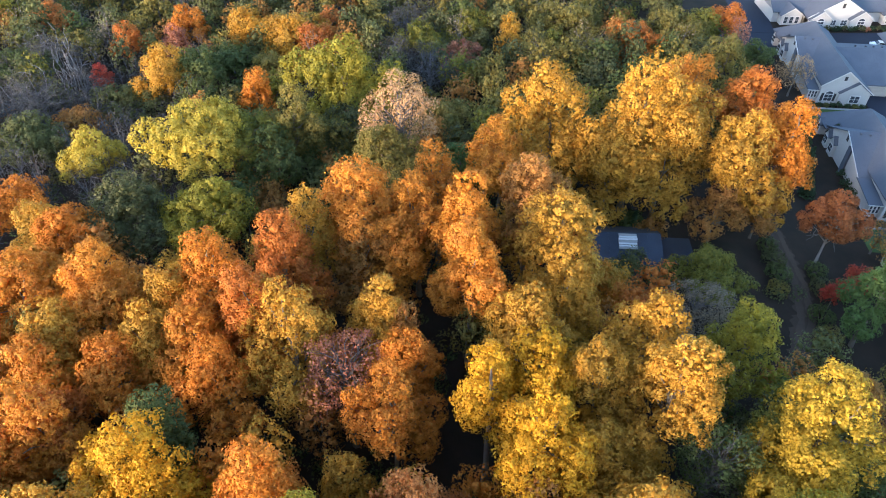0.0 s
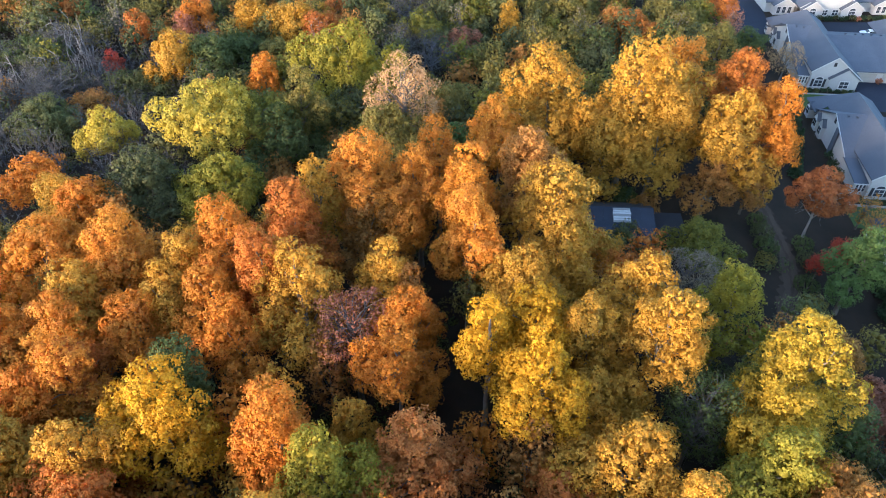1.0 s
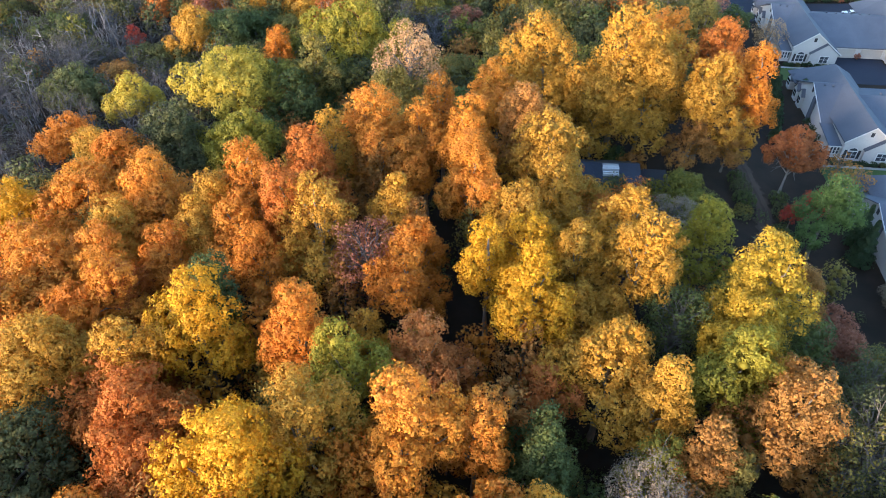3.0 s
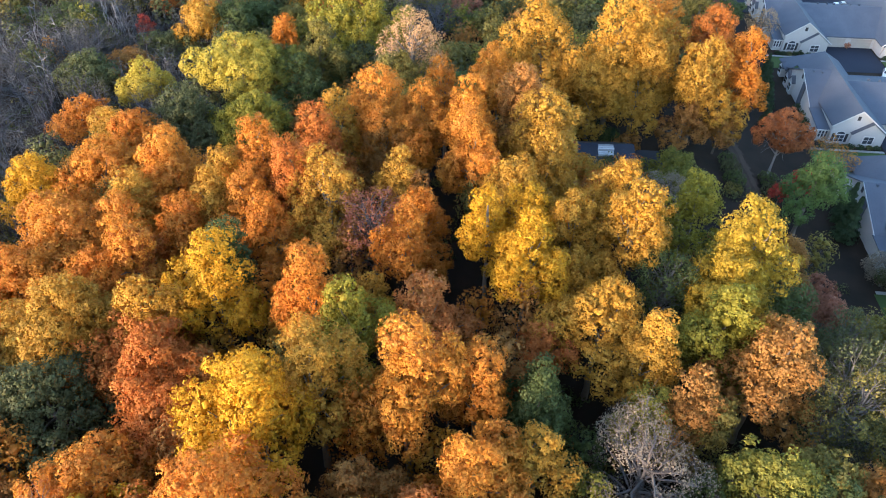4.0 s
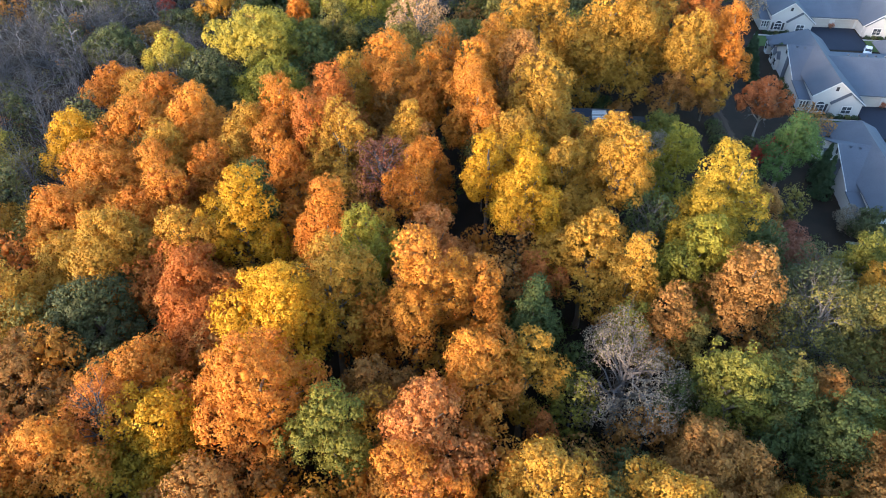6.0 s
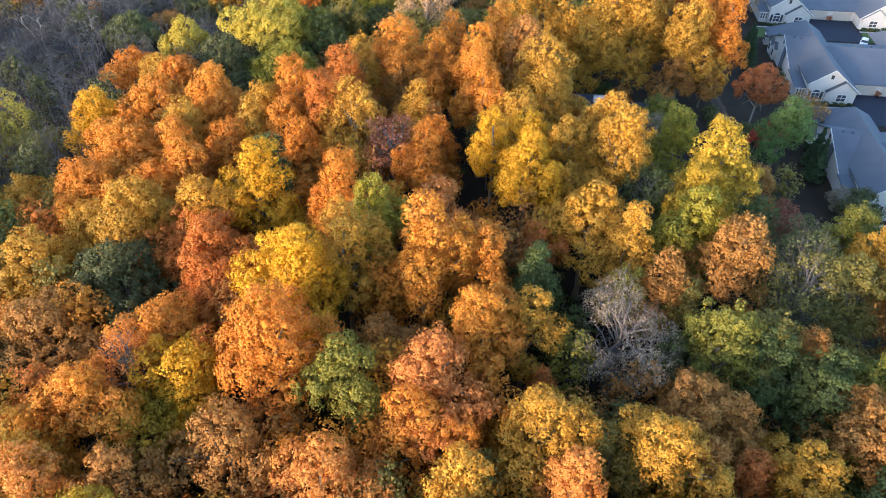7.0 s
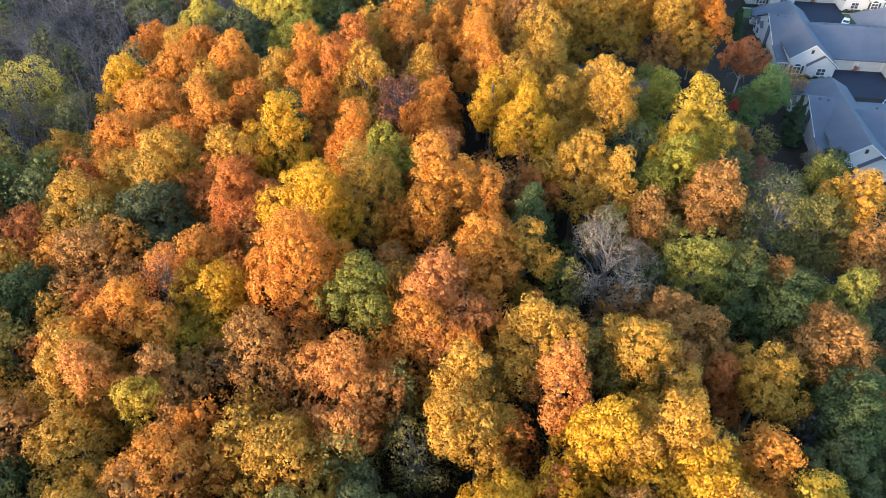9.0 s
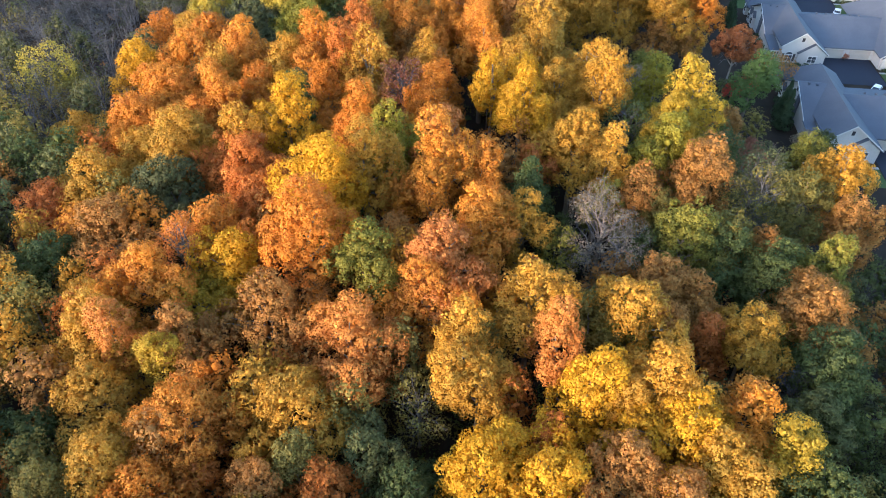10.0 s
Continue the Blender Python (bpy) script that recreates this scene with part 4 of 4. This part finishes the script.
def evergreen(x, y, height, radius, label="dark green cone-shaped evergreen"):
    """A dense conifer: straight stem, tiers of drooping sprays."""
    TREE_COUNT[0] += 1
    rng = np.random.default_rng(7000 + TREE_COUNT[0])
    root = thing("evergreen", pose(x, y, ground_height(x, y) - 0.1), label, "evergreen tree", "evergreens")
    stem = Tubes(6)
    stem.limb(bent(Vector((0, 0, 0)), Vector((0, 0, height * 0.95)), rng, 0.01, 3), [0.16, 0.12, 0.07, 0.02])
    child("trunk", stem.mesh("trunk", BARK), root)
    n = int(900 * height / 4 * radius)
    q = rng.uniform(0, 1, n) ** 0.8
    a = rng.uniform(0, 2 * math.pi, n)
    reach = radius * (1 - q) * (0.72 + 0.28 * np.sin(q * 38 + a)) * rng.uniform(0.7, 1.08, n) + 0.05
    pos = np.stack([np.cos(a) * reach, np.sin(a) * reach, 0.25 + q * (height - 0.25)], axis=1)
    facing = unit(np.stack([np.cos(a), np.sin(a), np.full(n, 0.55)], axis=1) + rng.normal(0, 0.3, (n, 3)))
    verts, faces = leaf_cards(rng, pos, facing, 0.34)
    child("crown", mesh_from("crown", verts, faces, LEAVES["conifer"][0]), root)
    return root


evergreen(30.6, 84.0, 5.2, 1.5)
evergreen(68.2, 67.0, 8.5, 2.4)
evergreen(66.8, 62.5, 9.0, 2.5)
evergreen(70.5, 112.5, 7.0, 2.2)
evergreen(72.0, 117.5, 6.5, 2.0)
evergreen(68.5, 105.5, 6.0, 2.0)
evergreen(71.2, 146.0, 6.5, 2.0)
evergreen(66.0, 98.5, 4.5, 1.8)
for sx, sy, sr, sh in ((69.6, 72.6, 1.0, 1.4), (70.0, 70.4, 1.1, 1.5), (69.3, 68.0, 1.0, 1.2), (68.8, 65.6, 0.9, 1.3), (75.2, 104.6, 1.0, 1.4), (74.7, 101.6, 1.1, 1.3), (74.4, 98.6, 1.2, 1.5)):
    shrub(sx, sy, sr, sh, "conifer", "rounded dark green bush beside a house wall")


def car(x, y, turn, label="white hatchback parked on the asphalt", z=0.44, paint=None):
    """A parked car: shaped body, glazed cabin, wheels with rims, lamps."""
    root = thing("car", pose(x, y, z, 0, 0, turn), label, "car", "parked cars")
    side = [(-2.1, 0.35), (2.1, 0.35), (2.15, 0.62), (1.95, 0.82), (0.95, 0.95), (0.25, 1.42), (-1.35, 1.45), (-2.0, 1.0), (-2.12, 0.7)]
    me = prism("body", side, -0.86, 0.86, "u", paint or CAR_WHITE)
    bm = bmesh.new()
    bm.from_mesh(me)
    for v in bm.verts:
        if v.co.z > 1.2:
            v.co.x *= 0.8
    bmesh.ops.bevel(bm, geom=bm.edges[:], offset=0.06, segments=2, affect="EDGES")
    bm.to_mesh(me)
    bm.free()
    body = child("body", me, root)
    child("windscreen", slab("windscreen", [(-0.66, 0.36, 1.39), (0.66, 0.36, 1.39), (0.74, 0.92, 1.01), (-0.74, 0.92, 1.01)], 0.02, GLASS), root)
    child("rear_window", slab("rear_window", [(-0.64, -1.46, 1.42), (-0.72, -1.98, 1.06), (0.72, -1.98, 1.06), (0.64, -1.46, 1.42)], 0.02, GLASS), root)
    for s in (-1, 1):
        child("side_window", block("side_window", (s * 0.80 - 0.035, -1.3, 1.02), (s * 0.80 + 0.035, 0.3, 1.33), GLASS, 0.01), root)
        child("headlight", block("headlight", (s * 0.62 - 0.16, 2.06, 0.62), (s * 0.62 + 0.16, 2.14, 0.76), STEEL, 0.02), root)
        for yy in (-1.3, 1.3):
            bm = bmesh.new()
            bmesh.ops.create_cone(bm, cap_ends=True, segments=16, radius1=0.32, radius2=0.32, depth=0.22, matrix=pose(s * 0.78, yy, 0.32, 0, 90, 0))
            me = bpy.data.meshes.new("wheel")
            bm.to_mesh(me)
            bm.free()
            me.materials.append(RUBBER)
            wheel = child("wheel", me, root)
            bm = bmesh.new()
            bmesh.ops.create_cone(bm, cap_ends=True, segments=12, radius1=0.2, radius2=0.16, depth=0.03, matrix=pose(s * 0.9, yy, 0.32, 0, 90 * s, 0))
            me = bpy.data.meshes.new("rim")
            bm.to_mesh(me)
            bm.free()
            me.materials.append(STEEL)
            child("rim", me, wheel)
    return root


car(101.3, 119.4, 150)
car(93.2, 77.8, 140, "white saloon parked behind a twin house")
car(107.6, 158.4, 80, "white hatchback parked by the estate road")

car(34.4, 60.6, 70, "faded pale blue old car abandoned in the farmyard", ground_height(34.4, 60.6), surface("faded_paint", (0.34, 0.38, 0.44), (0.26, 0.29, 0.33), 1.2, 8.0, 0.5, 0.1))

# ---- the old farmyard in the clearing ----
barn = thing("barn", pose(27.6, 76.6, 3.3, 0, 0, -3), "low weathered barn with a blue-grey metal roof", "barn")
child("wall", prism("wall", [(-6.5, 0), (6, 0), (6, 3.0), (2.4, 5.0), (-6.5, 2.2)], -6.2, 5.2, "u", surface("weathered_boards", (0.10, 0.085, 0.075), (0.14, 0.12, 0.105), 0.7, 6.0, 0.9, 0.4)), barn)
child("roof", slab("roof", [(-6.6, 2.4, 5.25), (5.6, 2.4, 5.25), (5.6, -6.9, 2.25), (-6.6, -6.9, 2.25)], 0.14, TIN), barn, None, "blue-grey metal roof slope")
child("roof", slab("roof", [(-6.6, 2.4, 5.25), (-6.6, 6.5, 3.0), (5.6, 6.5, 3.0), (5.6, 2.4, 5.25)], 0.14, surface("grey_tin", (0.05, 0.05, 0.055), (0.08, 0.075, 0.075), 0.4, 4.0, 0.7, 0.2)), barn, None, "dark grey roof slope")
child("lean_to", block("lean_to", (5.3, -1.0, 0), (10.6, 4.2, 2.4), DIRT, 0.03), barn)
child("lean_to_roof", slab("lean_to_roof", [(5.3, 4.5, 2.75), (5.3, -1.3, 2.6), (10.9, -1.3, 2.5), (10.9, 4.5, 2.65)], 0.1, TIN), barn)
for k in range(7):
    u = -6.4 + k * 1.98
    child("roof_seam", slab("roof_seam", [(u, 2.35, 5.27), (u + 0.07, 2.35, 5.27), (u + 0.07, -6.85, 2.30), (u, -6.85, 2.30)], 0.03, TIN), barn)
sheet = thing("roof_panel_stack", pose(28.2, 77.4, 8.06, 17.9, 0, -3), "pile of pale corrugated panels lying on the barn roof", "panels")
rng0 = np.random.default_rng(3)
for k in range(7):
    child("panel", block("panel", (-1.5 + rng0.uniform(-0.1, 0.1), -1.35 + 0.4 * k, 0.06), (1.35 + rng0.uniform(-0.15, 0.15), -1.02 + 0.4 * k, 0.13 + rng0.uniform(0, 0.05)), TRIM if k % 3 else CONCRETE, 0.02), sheet)


def ruts(points, width, z, mat, name, label):
    """A worn lane that follows the ground along a way of points."""
    verts, faces = [], []
    fine = []
    for (x0, y0), (x1, y1) in zip(points, points[1:]):
        for k in range(24):
            fine.append((x0 + (x1 - x0) * k / 24, y0 + (y1 - y0) * k / 24))
    fine.append(points[-1])
    for i, (x, y) in enumerate(fine):
        a, b = fine[max(0, i - 1)], fine[min(len(fine) - 1, i + 1)]
        d = Vector((b[0] - a[0], b[1] - a[1])).normalized()
        for s in (-1, 1):
            w = width * (0.5 + 0.25 * noise.noise((x / 3, y / 3, 1.7 * s)) + 0.3 * noise.noise((x * 1.1, y * 1.1, 5.1 * s)))
            px, py = x - d.y * w * s, y + d.x * w * s
            verts.append((px, py, ground_height(px, py) + z))
    for i in range(len(fine) - 1):
        faces.append((2 * i, 2 * i + 1, 2 * i + 3, 2 * i + 2))
    return tagged(new(name, mesh_from(name, verts, faces, mat, True)), label, "dirt track", "", "structure")


way = [(57.5, 104), (56.2, 96), (55.4, 89), (55.4, 82), (55.3, 74.5), (53.0, 66.3), (48.6, 58.1), (43, 52)]
ruts(way, 3.4, 0.05, surface("trodden_earth", (0.078, 0.051, 0.036), (0.055, 0.038, 0.027), 0.3, 3.0, 0.95, 0.4), "track", "dark earth farm track through the clearing")
ruts([(x - 0.8, y) for x, y in way], 1.05, 0.09, DIRT, "track", "bare pale wheel rut of the farm track")
ruts([(x + 0.8, y) for x, y in way], 1.05, 0.09, DIRT, "track", "bare pale wheel rut of the farm track")


BRUSH = [(52.4, 81.9, 1.6, 1.8), (52.0, 78.3, 1.9, 2.2), (51.5, 74.9, 2.0, 2.4), (50.2, 71.6, 1.6, 1.8), (58.8, 77.3, 1.7, 2.0), (58.3, 73.3, 2.0, 2.4), (55.4, 67.3, 1.9, 2.2), (54.5, 62.8, 2.0, 2.5), (41.5, 57.7, 1.8, 2.0), (33.9, 52.2, 1.6, 1.8), (35.7, 48.8, 1.9, 2.2), (31.1, 47.2, 1.5, 1.5), (33.3, 72.1, 1.2, 1.3)]
for k, (sx, sy, sr, sh) in enumerate(BRUSH):
    shrub(sx, sy, sr, sh, ("green", "greygreen", "green", "olive")[k % 4], "dark straggling bush at the edge of the clearing", "bush", "bushes of the clearing")

# ---- the wood between and behind the single trees ----
CLEARING = ((20, 66, 40, 90), (33, 55, 60, 92), (60, 24, 170, 220), (-2, 40, 8, 53), (18, 34, 33, 56), (36, 90, 60, 104))


def in_clearing(x, y):
    return any(a < x < c and b < y < d for a, b, c, d in CLEARING) or (x > 62 + 0.13 * (y - 90) and y > 24)


rng1 = np.random.default_rng(77)
PALETTE = ["green", "greygreen", "olive", "greengrey", "bronze", "yellowgreen", "greybare", "rust", "orange", "gold", "maroon", "amber", "lemon", "thicket"]


def mass_of_trees(name, label, category, spots):
    """Trees too many to count in one mass of stems and leaf sprays. Spots: x, y, colour, height, radius, leaves for each square metre, leaf size."""
    verts, faces, slot, total = [], [], [], 0
    stems = Tubes(3)
    for x, y, colour, height, radius, amount, size in spots:
        base, half = ground_height(x, y), 0.43 * height
        lobes = crown_lobes(rng1, radius, half, "sparse")
        grey = colour in ("greybare", "thicket")
        v, f = crown_foliage(rng1, lobes, int(radius * half * amount * (0.36 if grey else 1.0)), 0.75, size * (0.6 if grey else 1.0), 0 if grey or amount < 20 else 1)
        v += np.array([x, y, base + height - half])
        verts.append(v)
        faces.append(f + total)
        slot.append(np.full(len(f), PALETTE.index(colour)))
        total += len(v)
        foot, head = Vector((x, y, base - 0.1)), Vector((x, y, base + height - half))
        stems.limb([foot, head], [0.17, 0.09])
        for c, r in lobes[:: 2 if grey else 9]:
            tip = head + Vector(c) * (1.25 if grey else 0.8)
            stems.limb([foot.lerp(head, 0.7), tip], [0.07, 0.02])
            if grey:
                for _ in range(3):
                    s = foot.lerp(head, 0.7).lerp(tip, rng1.uniform(0.4, 0.9))
                    stems.limb([s, s + Vector(unit(rng1.normal(0, 1, 3) + np.array([0, 0, 0.7]))) * rng1.uniform(0.8, 2.2)], [0.045, 0.012])
    me = mesh_from(name, np.concatenate(verts), np.concatenate(faces), LEAVES[PALETTE[0]][0])
    for colour in PALETTE[1:]:
        me.materials.append(LEAVES[colour][0])
    me.polygons.foreach_set("material_index", np.concatenate(slot).astype(np.int32))
    wood = tagged(new(name), label, category, "", "stuff")
    child("foliage", me, wood)
    child("stems", stems.mesh("stems", THICKET_BARK), wood)


def understorey():
    """Lower trees that close the canopy under the tall ones."""
    warm, moist = ["amber", "orange", "bronze", "gold", "amber", "rust", "olive"], ["green", "olive", "greygreen", "bronze", "greengrey", "yellowgreen", "green"]
    spots = []
    for gy in np.arange(-46, 92, 4.6):
        for gx in np.arange(-96, 62, 4.6):
            x, y = gx + rng1.uniform(-1.8, 1.8), gy + rng1.uniform(-1.8, 1.8)
            if in_clearing(x, y) or any((x - a) ** 2 + (y - b) ** 2 < c * c for a, b, c in PLACES):
                continue
            gap = min(math.hypot(x - a, y - b) - c for a, b, c in PLACES)
            if gap < 0.7:
                continue
            PLACES.append((x, y, 3.4))
            amount, size = 95 if y < 20 else 75, 0.25
            dull = moist
            damp = x > 30 or (x > 13 and y < 34) or (y > 66 and x < -15) or x < -62
            if y > 36 and x < -62 or y > 78 and x < -40:
                dull = ["thicket", "thicket", "thicket", "greygreen", "thicket", "olive", "thicket"]
            colour = (dull if damp else warm)[rng1.integers(0, 7)]
            tall = 11.0 if y > 70 else 12.5 if x > 13 else 15.5
            spots.append((x, y, colour, rng1.uniform(tall - 3, tall + 2), rng1.uniform(2.3, 3.4), amount, size))
    mass_of_trees("understorey", "lower trees of the wood in brown, olive and orange leaf", "trees", spots)


understorey()


def far_woods():
    """The wood beyond."""
    names = ["green", "greygreen", "olive", "greengrey", "bronze", "yellowgreen", "greybare"]
    odds = np.array([0.07, 0.2, 0.24, 0.17, 0.12, 0.05, 0.15])
    grid = [(gx + rng1.uniform(-2.2, 2.2), gy + rng1.uniform(-2.2, 2.2)) for gy in np.arange(92, 186, 5.4) for gx in np.arange(-126, 78, 5.4)]
    grid += [(gx + rng1.uniform(-3, 3), gy + rng1.uniform(-3, 3)) for gy in np.arange(40, 92, 6.0) for gx in np.arange(-126, -92, 6.0)]
    wide = [(gx + rng1.uniform(-4, 4), gy + rng1.uniform(-4, 4)) for gy in np.arange(-170, 270, 9.0) for gx in np.arange(-200, 150, 9.0)]
    # trees added out of view; those south of the estate are for shade
    grid += [(x, y) for x, y in wide if y < -48 or y > 188 or x < -130 or (y < 14 and x > 66) or (x < -94 and y < 40)]
    spots = []
    for x, y in grid:
        if in_clearing(x, y) or (x > 66 + 0.13 * (y - 90) and y > 24) or any((x - a) ** 2 + (y - b) ** 2 < c * c for a, b, c in PLACES):
            continue
        bare = x < -48 and 45 < y < 145 and rng1.uniform() < (0.85 if y < 122 else 0.45)
        colour = "thicket" if bare else names[rng1.choice(len(names), p=odds)]
        height, radius = rng1.uniform(7, 13.5), rng1.uniform(2.2, 3.9)
        if y < 24:
            height, radius = height + 9, radius + 1
        seen = -126 < x < 78 and 40 < y < 186
        beside = abs(x) < 120 and -120 < y < 40
        amount, size = (36, 0.4) if seen else (10, 0.6) if beside else (4, 1.0)
        spots.append((x, y, colour, height, radius, amount, size))
    mass_of_trees("far_woods", "dense mixed wood in dull green, olive and grey", "wood", spots)


far_woods()


def undergrowth():
    """Low shrubs and saplings on the floor of the wood."""
    names = ["green", "bronze", "olive", "greengrey", "rust"]
    verts, faces, slot, total = [], [], [], 0
    for _ in range(1900):
        x, y = rng1.uniform(-95, 64), rng1.uniform(-45, 112)
        if in_clearing(x, y) and rng1.uniform() < 0.85 or x > 62:
            continue
        z, r, k = ground_height(x, y), rng1.uniform(0.7, 1.9), rng1.choice(5, p=[0.45, 0.15, 0.2, 0.15, 0.05])
        n = int(30 + 24 * r * r)
        d = unit(rng1.normal(0, 1, (n, 3)))
        d[:, 2] = np.abs(d[:, 2])
        pos = d * r * rng1.uniform(0.6, 1.1, (n, 1)) + np.array([x, y, z])
        v, f = leaf_cards(rng1, pos, unit(d + np.array([0, 0, 0.5]) + rng1.normal(0, 0.3, (n, 3))), 0.26)
        verts.append(v)
        faces.append(f + total)
        slot.append(np.full(n, k))
        total += len(v)
    me = mesh_from("undergrowth", np.concatenate(verts), np.concatenate(faces), LEAVES[names[0]][0])
    for name in names[1:]:
        me.materials.append(LEAVES[name][0])
    me.polygons.foreach_set("material_index", np.concatenate(slot).astype(np.int32))
    tagged(new("undergrowth", me), "low green and brown undergrowth on the woodland floor", "undergrowth", "", "stuff")


undergrowth()
